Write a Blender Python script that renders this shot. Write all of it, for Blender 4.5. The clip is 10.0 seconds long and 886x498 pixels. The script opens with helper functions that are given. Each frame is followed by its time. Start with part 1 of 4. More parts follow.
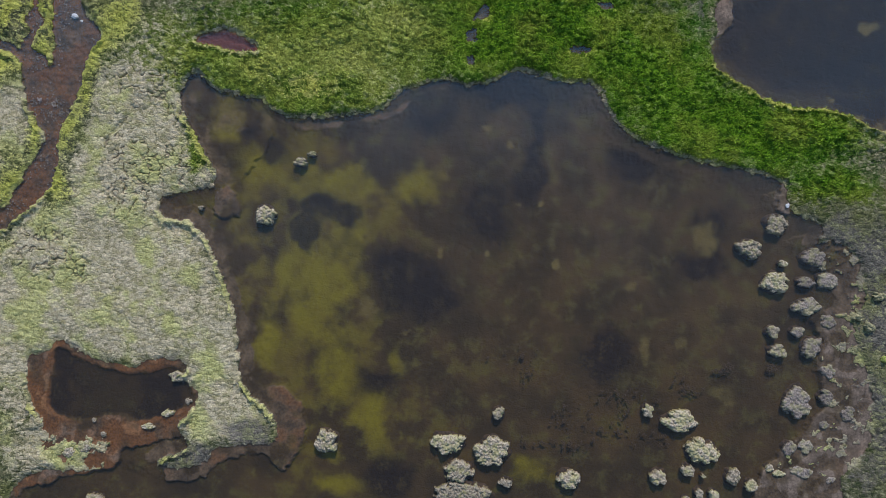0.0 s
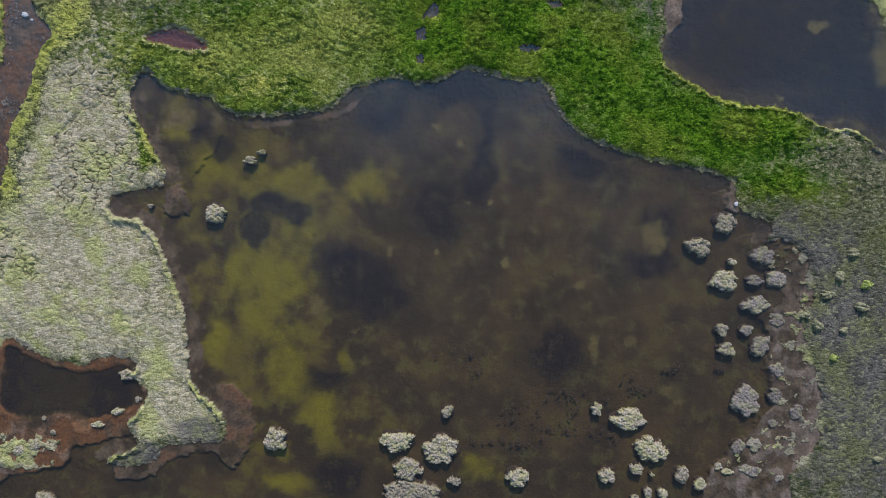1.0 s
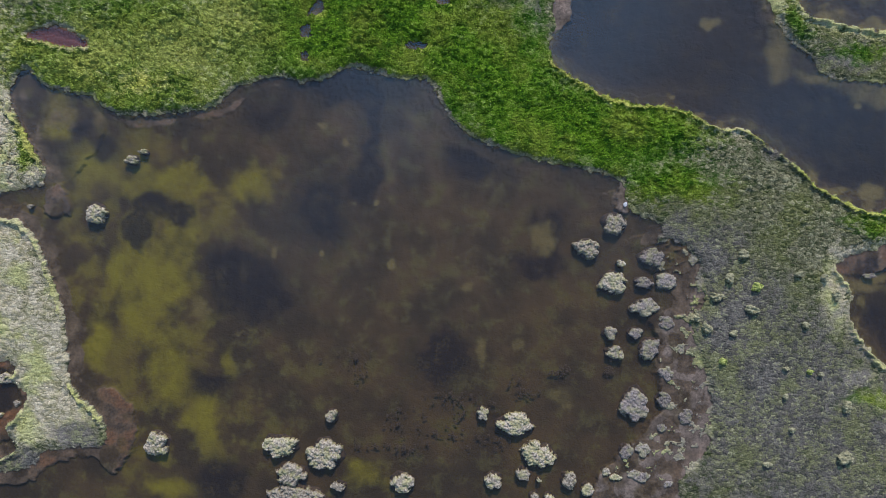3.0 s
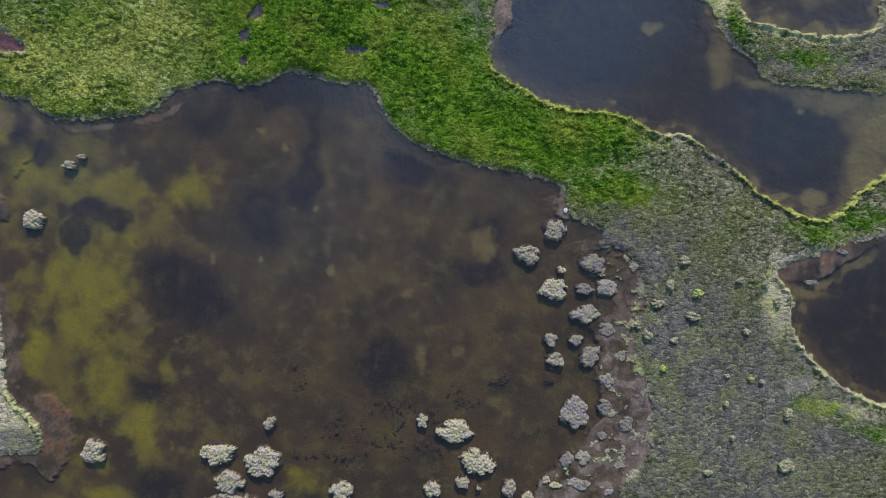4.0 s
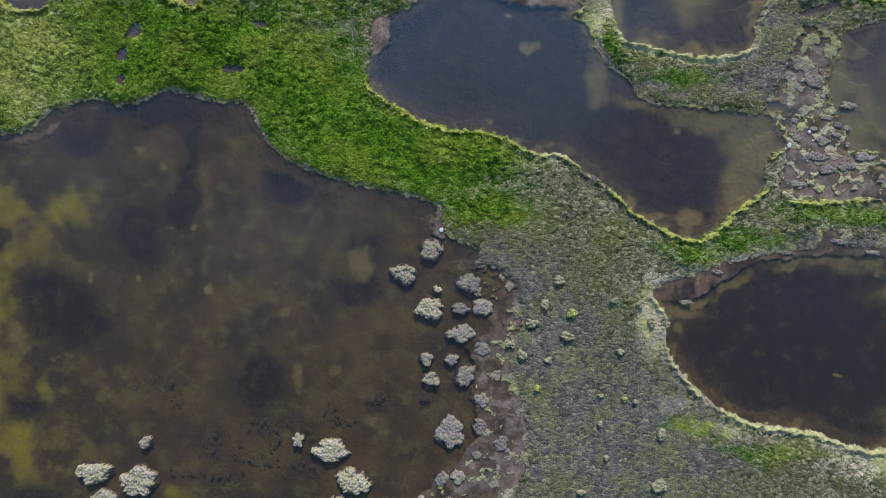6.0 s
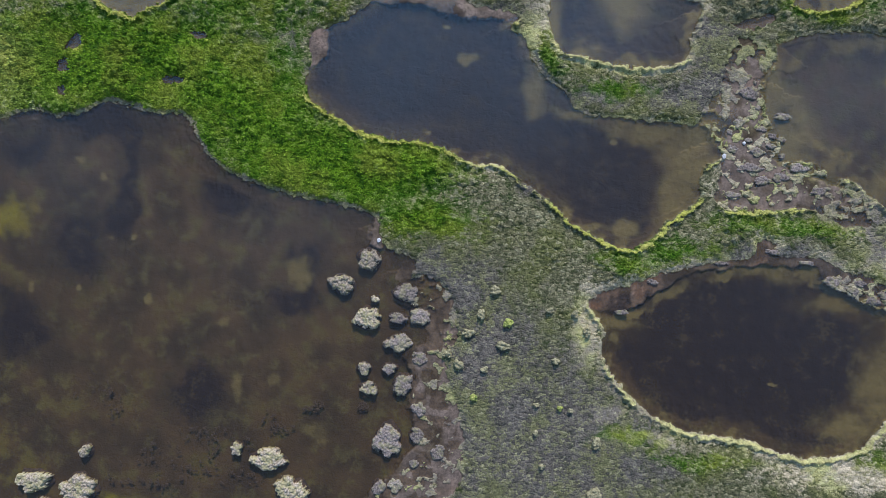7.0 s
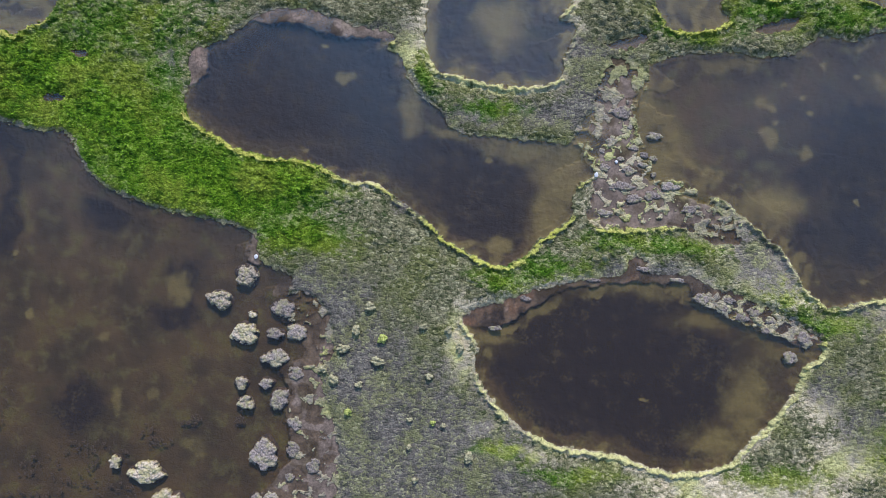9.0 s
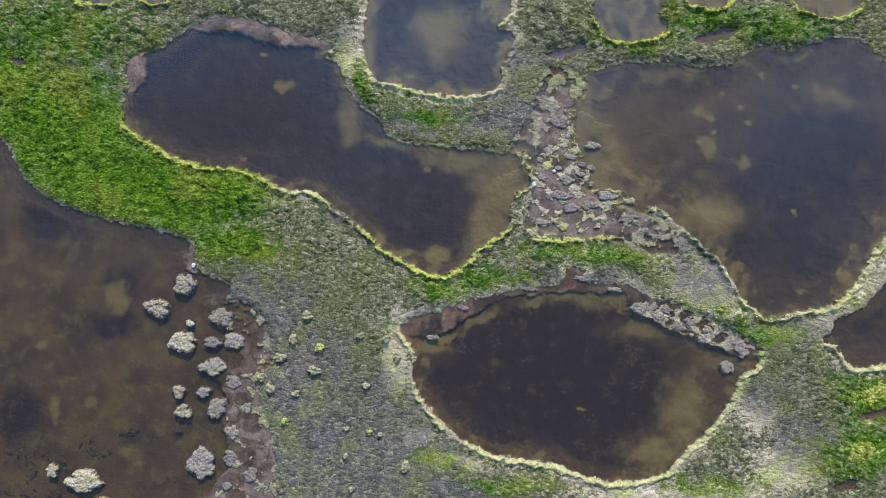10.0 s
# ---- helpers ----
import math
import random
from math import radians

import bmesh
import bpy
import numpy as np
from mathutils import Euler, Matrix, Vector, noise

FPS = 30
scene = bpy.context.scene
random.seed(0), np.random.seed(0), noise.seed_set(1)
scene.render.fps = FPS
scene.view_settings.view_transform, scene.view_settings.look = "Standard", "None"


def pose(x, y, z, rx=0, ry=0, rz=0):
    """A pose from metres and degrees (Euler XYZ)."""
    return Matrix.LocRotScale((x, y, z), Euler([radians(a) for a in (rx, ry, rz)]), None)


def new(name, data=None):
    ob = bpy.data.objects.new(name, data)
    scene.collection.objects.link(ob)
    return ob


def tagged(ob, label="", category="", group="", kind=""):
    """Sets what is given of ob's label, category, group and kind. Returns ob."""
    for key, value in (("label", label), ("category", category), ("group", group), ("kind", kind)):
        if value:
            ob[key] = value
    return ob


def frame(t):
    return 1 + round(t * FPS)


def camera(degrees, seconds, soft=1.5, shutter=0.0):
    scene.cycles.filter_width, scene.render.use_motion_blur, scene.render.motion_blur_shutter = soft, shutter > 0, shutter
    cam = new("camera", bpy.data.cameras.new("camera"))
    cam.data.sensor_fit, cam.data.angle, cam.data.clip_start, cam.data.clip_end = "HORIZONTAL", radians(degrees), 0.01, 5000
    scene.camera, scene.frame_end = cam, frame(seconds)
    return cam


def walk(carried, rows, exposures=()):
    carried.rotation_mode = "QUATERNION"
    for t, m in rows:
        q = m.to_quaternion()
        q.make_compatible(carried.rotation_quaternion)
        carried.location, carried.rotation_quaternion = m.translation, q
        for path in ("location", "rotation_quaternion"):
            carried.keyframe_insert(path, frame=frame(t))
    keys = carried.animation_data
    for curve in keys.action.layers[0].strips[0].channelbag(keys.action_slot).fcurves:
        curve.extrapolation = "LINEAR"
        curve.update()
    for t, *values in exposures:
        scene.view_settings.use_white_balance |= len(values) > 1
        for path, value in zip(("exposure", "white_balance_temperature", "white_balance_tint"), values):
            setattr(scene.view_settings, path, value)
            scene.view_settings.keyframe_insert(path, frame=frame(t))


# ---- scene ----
cam = camera(76.3, 10.0, soft=0.8)
# stops and white balance of the picture along the way
EXPOSURES = [(0.0, 0.0, 5950, 16), (2.5, 0.16, 5770, 18), (5.0, 0.20, 5740, 19), (7.5, 0.34, 5740, 20), (10.0, 0.62, 5740, 22)]
PATH = [
    (0.0, 0.900, -0.681, 25.073, 0.867, 0.592, 3.291),
    (0.5, 2.006, -0.640, 25.110, 0.849, 0.627, 3.283),
    (1.0, 3.185, -0.609, 25.057, 0.831, 0.652, 3.280),
    (1.5, 4.410, -0.566, 24.950, 0.816, 0.669, 3.281),
    (2.0, 5.666, -0.495, 24.814, 0.803, 0.678, 3.286),
    (2.5, 6.939, -0.386, 24.670, 0.793, 0.681, 3.295),
    (4.0, 10.811, 0.185, 24.331, 0.777, 0.662, 3.338),
    (4.5, 12.114, 0.445, 24.275, 0.776, 0.648, 3.357),
    (5.0, 13.423, 0.729, 24.252, 0.776, 0.632, 3.378),
    (5.5, 14.737, 1.028, 24.262, 0.776, 0.613, 3.401),
    (7.0, 18.711, 1.928, 24.440, 0.771, 0.544, 3.480),
    (7.5, 20.042, 2.210, 24.528, 0.763, 0.517, 3.509),
    (8.0, 21.372, 2.481, 24.616, 0.750, 0.489, 3.541),
    (8.5, 22.701, 2.745, 24.692, 0.730, 0.458, 3.575),
    (9.0, 24.029, 3.011, 24.746, 0.702, 0.425, 3.611),
    (9.5, 25.359, 3.294, 24.764, 0.662, 0.389, 3.649),
    (10.0, 26.699, 3.617, 24.733, 0.610, 0.350, 3.690),
]
walk(cam, [(t, pose(x, y, z, rx, ry, rz)) for t, x, y, z, rx, ry, rz in PATH], EXPOSURES)

# ---- sky, sun, exposure ----
SUN_ELEVATION, SUN_AZIMUTH = 35.0, 4.0
sun_data = bpy.data.lights.new("sun", "SUN")
sun_data.energy, sun_data.angle, sun_data.color = 3.75, radians(2.0), (1.0, 0.91, 0.82)
sun = new("sun", sun_data)
sun.matrix_world = pose(0, 0, 60, 0, 0, -SUN_AZIMUTH) @ pose(0, 0, 0, SUN_ELEVATION - 90, 0, 0)


def node(tree, kind, props=None, **inputs):
    """A shader node with its properties and inputs set; each one is a value or a socket."""
    n = tree.nodes.new(kind)
    props = props or {}
    if "operation" in props:
        n.operation = props["operation"]
    if "data_type" in props:
        n.data_type, n.blend_type = props["data_type"], props["blend_type"]
    if "interpolation_type" in props:
        n.interpolation_type = props["interpolation_type"]
    if "attribute_name" in props:
        n.attribute_name = props["attribute_name"]
    for key, value in inputs.items():
        name = key.replace("_", " ")
        sock = n.inputs[int(key[1:])] if key[0] == "i" and key[1:].isdigit() else n.inputs[name]
        if isinstance(value, bpy.types.NodeSocket):
            tree.links.new(value, sock)
        else:
            sock.default_value = value
    return n


def mix(tree, fac, a, b, blend="MIX"):
    return node(tree, "ShaderNodeMix", {"data_type": "RGBA", "blend_type": blend}, i0=fac, i6=a, i7=b).outputs[2]


def ramp(tree, value, lo, hi, out_lo=0.0, out_hi=1.0):
    n = node(tree, "ShaderNodeMapRange", {"interpolation_type": "SMOOTHSTEP"}, i0=value, i1=lo, i2=hi, i3=out_lo, i4=out_hi)
    return n.outputs[0]


def math_node(tree, op, a, b=0.0):
    return node(tree, "ShaderNodeMath", {"operation": op}, i0=a, i1=b).outputs[0]


def noise_tex(tree, vector, scale, detail=4.0, rough=0.55, lacunarity=2.0):
    return node(tree, "ShaderNodeTexNoise", None, Vector=vector, Scale=scale, Detail=detail, Roughness=rough, Lacunarity=lacunarity).outputs[0]


world = bpy.data.worlds.new("world")
world.use_nodes = True
scene.world = world
wt = world.node_tree
wt.nodes.clear()
sky = node(wt, "ShaderNodeTexSky")
sky.sky_type, sky.sun_disc = "NISHITA", False
sky.sun_elevation, sky.sun_rotation = radians(SUN_ELEVATION), radians(SUN_AZIMUTH)
sky.air_density, sky.dust_density = 1.2, 1.5
direction = node(wt, "ShaderNodeTexCoord").outputs["Generated"]
veil = noise_tex(wt, direction, 4.5, 5.0, 0.6)
haze = ramp(wt, node(wt, "ShaderNodeSeparateXYZ", None, Vector=direction).outputs[1], 0.1, 0.5, 0.0, 0.09)
veil = math_node(wt, "ADD", veil, haze)
sunward = ramp(wt, node(wt, "ShaderNodeSeparateXYZ", None, Vector=direction).outputs[1], -0.2, 0.42, 0.05, 1.0)
cloud = math_node(wt, "MULTIPLY", ramp(wt, veil, 0.43, 0.63), sunward)
lit_sky = mix(wt, cloud, sky.outputs[0], (2.5, 6.0, 10.2, 1.0))
back = node(wt, "ShaderNodeBackground", None, Color=lit_sky, Strength=0.125)
wt.links.new(back.outputs[0], node(wt, "ShaderNodeOutputWorld").inputs[0])

# ---- materials ----


def material(name):
    m = bpy.data.materials.new(name)
    m.use_nodes = True
    m.node_tree.nodes.clear()
    return m, m.node_tree


def finish(tree, colour, rough, bump_height=None, bump_distance=0.02, strength=1.0, specular=0.3):
    bsdf = node(tree, "ShaderNodeBsdfPrincipled", None, Base_Color=colour, Roughness=rough)
    bsdf.inputs["Specular IOR Level"].default_value = specular
    if bump_height is not None:
        b = node(tree, "ShaderNodeBump", None, Height=bump_height, Distance=bump_distance, Strength=strength)
        tree.links.new(b.outputs[0], bsdf.inputs["Normal"])
    tree.links.new(bsdf.outputs[0], node(tree, "ShaderNodeOutputMaterial").inputs[0])
    return bsdf


def tufts(t, place):
    """Rounded tufts at two sizes, a little wider than deep: a fixed random number for each, and its dome."""
    push = node(t, "ShaderNodeTexNoise", None, Vector=place, Scale=3.0, Detail=2.0).outputs["Color"]
    bent = node(t, "ShaderNodeVectorMath", {"operation": "MULTIPLY_ADD"}, i0=push, i1=(0.22, 0.22, 0.0), i2=place).outputs[0]
    bent = node(t, "ShaderNodeVectorMath", {"operation": "MULTIPLY"}, i0=bent, i1=(0.88, 1.12, 0.0)).outputs[0]
    out = []
    for scale in (7.0, 15.0):
        cell = node(t, "ShaderNodeTexVoronoi", None, Vector=bent, Scale=scale, Randomness=1.0)
        out.append((node(t, "ShaderNodeSeparateColor", None, Color=cell.outputs["Color"]).outputs[0],
                    math_node(t, "SUBTRACT", 1.0, math_node(t, "POWER", cell.outputs["Distance"], 2.0))))
    return out[0][0], out[1][0], out[0][1], out[1][1]


def plant_colour(t, place, cover):
    """Colour of the vegetation from the cover attribute: red lush, green heath, blue gold rim, alpha straw."""
    lush, heath, rim = node(t, "ShaderNodeSeparateColor", None, Color=cover.outputs["Color"]).outputs
    straw = cover.outputs["Alpha"]
    broad = noise_tex(t, place, 0.55, 5.0, 0.6)
    mid = noise_tex(t, place, 2.3, 5.0, 0.65)
    fine = noise_tex(t, place, 17.0, 4.0, 0.75)
    tuft, sprig, _, _ = tufts(t, place)
    # every tuft leans to one kind of plant, with its own shade
    own = math_node(t, "ADD", math_node(t, "MULTIPLY", tuft, 0.6), math_node(t, "MULTIPLY", sprig, 0.4))
    mid = math_node(t, "ADD", math_node(t, "MULTIPLY", mid, 0.75), math_node(t, "MULTIPLY", own, 0.25))
    mixed = mix(t, ramp(t, mid, 0.32, 0.66), (0.094, 0.098, 0.042, 1), (0.215, 0.194, 0.098, 1))
    mixed = mix(t, ramp(t, broad, 0.48, 0.62, 0.0, 0.8), mixed, (0.150, 0.155, 0.045, 1))
    mixed = mix(t, ramp(t, own, 0.64, 0.86, 0.0, 0.75), mixed, (0.31, 0.285, 0.150, 1))
    mixed = mix(t, ramp(t, own, 0.36, 0.16, 0.0, 0.6), mixed, (0.060, 0.078, 0.024, 1))
    pale = mix(t, ramp(t, mid, 0.32, 0.65), (0.308, 0.264, 0.132, 1), (0.450, 0.375, 0.235, 1))
    pale = mix(t, ramp(t, broad, 0.46, 0.62, 0.0, 0.7), pale, (0.365, 0.360, 0.105, 1))
    green = mix(t, ramp(t, mid, 0.32, 0.68), (0.035, 0.100, 0.004, 1), (0.155, 0.265, 0.008, 1))
    green = mix(t, ramp(t, broad, 0.45, 0.65, 0.0, 0.6), green, (0.225, 0.255, 0.026, 1))
    green = mix(t, math_node(t, "MULTIPLY", straw, 0.8), green, mix(t, mid, (0.205, 0.222, 0.034, 1), (0.40, 0.370, 0.090, 1)))
    moor = mix(t, ramp(t, mid, 0.30, 0.62), (0.076, 0.066, 0.056, 1), (0.146, 0.124, 0.102, 1))
    moor = mix(t, ramp(t, math_node(t, "ADD", math_node(t, "MULTIPLY", broad, 0.75), math_node(t, "MULTIPLY", own, 0.25)), 0.44, 0.60, 0.0, 0.85), moor, (0.146, 0.142, 0.054, 1))
    moor = mix(t, ramp(t, own, 0.76, 0.92, 0.0, 0.45), moor, (0.29, 0.265, 0.15, 1))
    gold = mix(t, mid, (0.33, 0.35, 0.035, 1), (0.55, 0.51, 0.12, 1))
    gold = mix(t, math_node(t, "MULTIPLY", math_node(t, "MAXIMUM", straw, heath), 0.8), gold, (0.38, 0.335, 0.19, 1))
    jitter = ramp(t, math_node(t, "ADD", math_node(t, "MULTIPLY", mid, 1.2), math_node(t, "MULTIPLY", fine, 0.4)), 0.45, 1.15, -0.34, 0.34)
    c = mix(t, ramp(t, math_node(t, "ADD", straw, jitter), 0.25, 0.75), mixed, pale)
    c = mix(t, ramp(t, math_node(t, "ADD", heath, jitter), 0.30, 0.75, 0.0, 0.85), c, moor)
    c = mix(t, ramp(t, math_node(t, "SUBTRACT", lush, jitter), 0.20, 0.90), c, green)
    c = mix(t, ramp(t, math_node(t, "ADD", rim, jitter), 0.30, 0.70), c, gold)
    speck = math_node(t, "MULTIPLY", ramp(t, fine, 0.28, 0.72, 0.74, 1.26), math_node(t, "ADD", 0.80, math_node(t, "MULTIPLY", own, 0.55)))
    tint = node(t, "ShaderNodeCombineColor", None, Red=speck, Green=speck, Blue=speck).outputs[0]
    return mix(t, 1.0, c, tint, "MULTIPLY"), fine


ground_mat, t = material("ground")
place = node(t, "ShaderNodeTexCoord").outputs["Object"]
cover = node(t, "ShaderNodeAttribute", {"attribute_name": "cover"})
bedtone = node(t, "ShaderNodeAttribute", {"attribute_name": "bed"}).outputs["Color"]
state = node(t, "ShaderNodeSeparateColor", None, Color=node(t, "ShaderNodeAttribute", {"attribute_name": "state"}).outputs["Color"])
plants, _ = plant_colour(t, place, cover)
algae, depth_dark, spot = node(t, "ShaderNodeSeparateColor", None, Color=bedtone).outputs
wet, mud, rust = state.outputs
broad = noise_tex(t, place, 0.45, 4.0, 0.5)
mid = noise_tex(t, place, 1.5, 4.0, 0.55)
silt = noise_tex(t, place, 9.0, 4.0, 0.7)
bed = mix(t, ramp(t, broad, 0.35, 0.66), (0.052, 0.037, 0.019, 1), (0.092, 0.061, 0.028, 1))
bed = mix(t, ramp(t, mid, 0.48, 0.75, 0.0, 0.7), bed, (0.097, 0.085, 0.030, 1))
bed = mix(t, ramp(t, math_node(t, "MULTIPLY", mid, silt), 0.25, 0.36, 0.0, 0.3), bed, (0.125, 0.100, 0.040, 1))
ragged = ramp(t, math_node(t, "ADD", broad, math_node(t, "MULTIPLY", mid, 0.7)), 0.6, 1.1, -0.35, 0.35)
bed = mix(t, ramp(t, math_node(t, "ADD", algae, ragged), 0.10, 1.15, 0.0, 0.9), bed, (0.220, 0.190, 0.016, 1))
# dark peat tone, with the dimming of deeper water put into the bed
bed = mix(t, ramp(t, math_node(t, "ADD", depth_dark, ragged), 0.2, 0.8, 0.0, 0.9), bed, mix(t, ramp(t, math_node(t, "MULTIPLY", mid, silt), 0.28, 0.38), (0.025, 0.018, 0.015, 1), (0.056, 0.040, 0.022, 1)))
bed = mix(t, ramp(t, math_node(t, "ADD", spot, math_node(t, "MULTIPLY", ragged, 0.6)), 0.3, 0.95, 0.0, 0.85), bed, (0.178, 0.142, 0.052, 1))
earth = mix(t, ramp(t, mid, 0.35, 0.7), (0.095, 0.070, 0.049, 1), (0.19, 0.140, 0.10, 1))
earth = mix(t, ramp(t, math_node(t, "ADD", rust, ragged), 0.3, 0.9), earth, (0.185, 0.090, 0.040, 1))
earth = mix(t, ramp(t, rust, 0.78, 0.9), earth, (0.14, 0.046, 0.036, 1))
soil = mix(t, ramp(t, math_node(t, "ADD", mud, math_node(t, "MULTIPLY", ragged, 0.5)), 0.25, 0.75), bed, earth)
grit = ramp(t, silt, 0.3, 0.7, math_node(t, "ADD", 0.9, math_node(t, "MULTIPLY", mud, -0.25)), math_node(t, "ADD", 1.08, math_node(t, "MULTIPLY", mud, 0.25)))
soil = mix(t, 1.0, soil, node(t, "ShaderNodeCombineColor", None, Red=grit, Green=grit, Blue=grit).outputs[0], "MULTIPLY")
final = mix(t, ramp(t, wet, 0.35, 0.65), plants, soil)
_, _, cushions, sprigs = tufts(t, place)
relief = math_node(t, "ADD", math_node(t, "MULTIPLY", cushions, 1.1), math_node(t, "MULTIPLY", sprigs, 0.75))
relief = math_node(t, "ADD", relief, math_node(t, "MULTIPLY", noise_tex(t, place, 18.0, 4.0, 0.75), 1.5))
relief = math_node(t, "MULTIPLY", relief, ramp(t, cover.outputs["Alpha"], 0.0, 1.0, 1.0, 0.45))
heath_cover = node(t, "ShaderNodeSeparateColor", None, Color=cover.outputs["Color"]).outputs[1]
relief = math_node(t, "MULTIPLY", relief, ramp(t, heath_cover, 0.4, 1.0, 1.0, 0.55))
relief = math_node(t, "MULTIPLY", relief, ramp(t, wet, 0.2, 0.6, 1.0, 0.08))
finish(t, final, ramp(t, wet, 0.3, 0.7, 0.9, 0.6), relief, 0.09, 1.0, 0.12)

water_mat, t = material("bog_water")
place = node(t, "ShaderNodeTexCoord").outputs["Object"]
ripple = node(t, "ShaderNodeBump", None, Height=noise_tex(t, place, 1.1, 0.0, 0.5), Distance=0.006, Strength=0.4).outputs[0]
clear = node(t, "ShaderNodeBsdfTransparent", None, Color=(1.0, 0.95, 0.83, 1))
gloss = node(t, "ShaderNodeBsdfGlossy", None, Color=(1, 1, 1, 1), Roughness=0.18, Normal=ripple)
tilt = node(t, "ShaderNodeLayerWeight", None, Blend=0.5, Normal=ripple).outputs["Facing"]
graze = math_node(t, "POWER", tilt, 5.0)
fres = math_node(t, "ADD", math_node(t, "MULTIPLY", graze, 0.78), 0.22)
t.links.new(mix(t, graze, (0.20, 0.20, 0.20, 1), (1, 1, 1, 1)), gloss.inputs["Color"])
both = node(t, "ShaderNodeMixShader", None, i0=fres, i1=clear.outputs[0], i2=gloss.outputs[0])
t.links.new(both.outputs[0], node(t, "ShaderNodeOutputMaterial").inputs[0])

def tussock_material(name, dark, light, moss):
    m, t = material(name)
    place = node(t, "ShaderNodeTexCoord").outputs["Object"]
    info = node(t, "ShaderNodeObjectInfo").outputs["Random"]
    shifted = node(t, "ShaderNodeVectorMath", {"operation": "ADD"}, i0=place, i1=node(t, "ShaderNodeCombineXYZ", None, X=math_node(t, "MULTIPLY", info, 40.0)).outputs[0]).outputs[0]
    mid = noise_tex(t, shifted, 3.2, 4.0, 0.6)
    fine = noise_tex(t, shifted, 15.0, 4.0, 0.7)
    c = mix(t, ramp(t, fine, 0.32, 0.66), dark, light)
    age = ramp(t, info, 0.0, 1.0, 0.75, 1.15)
    c = mix(t, 1.0, c, node(t, "ShaderNodeCombineColor", None, Red=age, Green=age, Blue=age).outputs[0], "MULTIPLY")
    c = mix(t, ramp(t, math_node(t, "ADD", mid, math_node(t, "MULTIPLY", info, 0.12)), 0.50, 0.68, 0.0, moss), c, (0.29, 0.275, 0.09, 1))
    finish(t, c, 0.95, fine, 0.025, 1.0, 0.1)
    return m


tussock_mat = tussock_material("lichen_tussock", (0.100, 0.080, 0.052, 1), (0.47, 0.390, 0.275, 1), 0.5)
brown_tussock_mat = tussock_material("heath_tussock", (0.075, 0.060, 0.048, 1), (0.31, 0.255, 0.205, 1), 0.35)

stone_mat, t = material("white_stone")
place = node(t, "ShaderNodeTexCoord").outputs["Object"]
c = mix(t, noise_tex(t, place, 12.0), (0.38, 0.36, 0.33, 1), (0.66, 0.64, 0.60, 1))
finish(t, c, 0.8, noise_tex(t, place, 30.0), 0.01, 0.6)

crumb_mat, t = material("peat_crumbs")
place = node(t, "ShaderNodeTexCoord").outputs["Object"]
c = mix(t, noise_tex(t, place, 9.0), (0.045, 0.032, 0.020, 1), (0.105, 0.072, 0.044, 1))
finish(t, c, 0.85, noise_tex(t, place, 30.0), 0.02, 0.8)

gravel_mat, t = material("stream_gravel")
island = node(t, "ShaderNodeNewGeometry").outputs["Random Per Island"]
c = mix(t, island, (0.09, 0.065, 0.05, 1), (0.29, 0.24, 0.20, 1))
finish(t, c, 0.7, specular=0.3)

bush_mat, t = material("moss_cushion")
place = node(t, "ShaderNodeTexCoord").outputs["Object"]
c = mix(t, ramp(t, noise_tex(t, place, 14.0), 0.35, 0.65), (0.14, 0.18, 0.03, 1), (0.42, 0.42, 0.12, 1))
finish(t, c, 0.9, noise_tex(t, place, 30.0), 0.03, 1.0, 0.1)

knoll_mat, t = material("dry_grass")
place = node(t, "ShaderNodeTexCoord").outputs["Object"]
c = mix(t, ramp(t, noise_tex(t, place, 16.0), 0.35, 0.65), (0.17, 0.155, 0.075, 1), (0.38, 0.34, 0.19, 1))
finish(t, c, 0.9, noise_tex(t, place, 30.0), 0.04, 1.0, 0.1)

peat_mat, t = material("wet_peat")
place = node(t, "ShaderNodeTexCoord").outputs["Object"]
c = mix(t, ramp(t, noise_tex(t, place, 7.0), 0.35, 0.65), (0.028, 0.020, 0.014, 1), (0.085, 0.055, 0.034, 1))
finish(t, c, 0.75, noise_tex(t, place, 20.0), 0.02, 0.8)

# ---- plan: outlines and patches, in metres ----
GROUND_STEP = 0.045
MAIN_POOL = [
    (-10.90, 6.96), (-9.97, 6.20), (-8.04, 5.89), (-7.38, 5.45), (-6.73, 5.18), (-5.72, 5.13), (-4.34, 5.33), (-2.97, 5.56), (-2.15, 5.91),
    (-1.68, 6.52), (-0.77, 6.89), (0.39, 7.21), (1.16, 7.00), (2.36, 7.19), (3.08, 7.66), (3.63, 7.76), (4.64, 7.61), (5.61, 7.39), (6.86, 7.33),
    (7.46, 6.43), (7.95, 5.75), (8.98, 5.00), (11.26, 4.25), (12.77, 4.00), (14.02, 3.82), (15.48, 3.45), (15.78, 2.37), (16.46, 1.98), (17.04, 1.82),
    (17.26, 1.36), (17.13, 0.85), (18.18, 0.66), (18.59, 0.15), (18.70, -0.57), (18.41, -1.36), (18.37, -1.98), (18.06, -2.44), (18.39, -3.04),
    (18.62, -3.75), (18.81, -4.66), (19.24, -5.40), (19.42, -6.78), (19.16, -7.32), (18.45, -7.51), (17.88, -7.69), (17.93, -8.22), (18.50, -8.51),
    (18.58, -9.08),
]
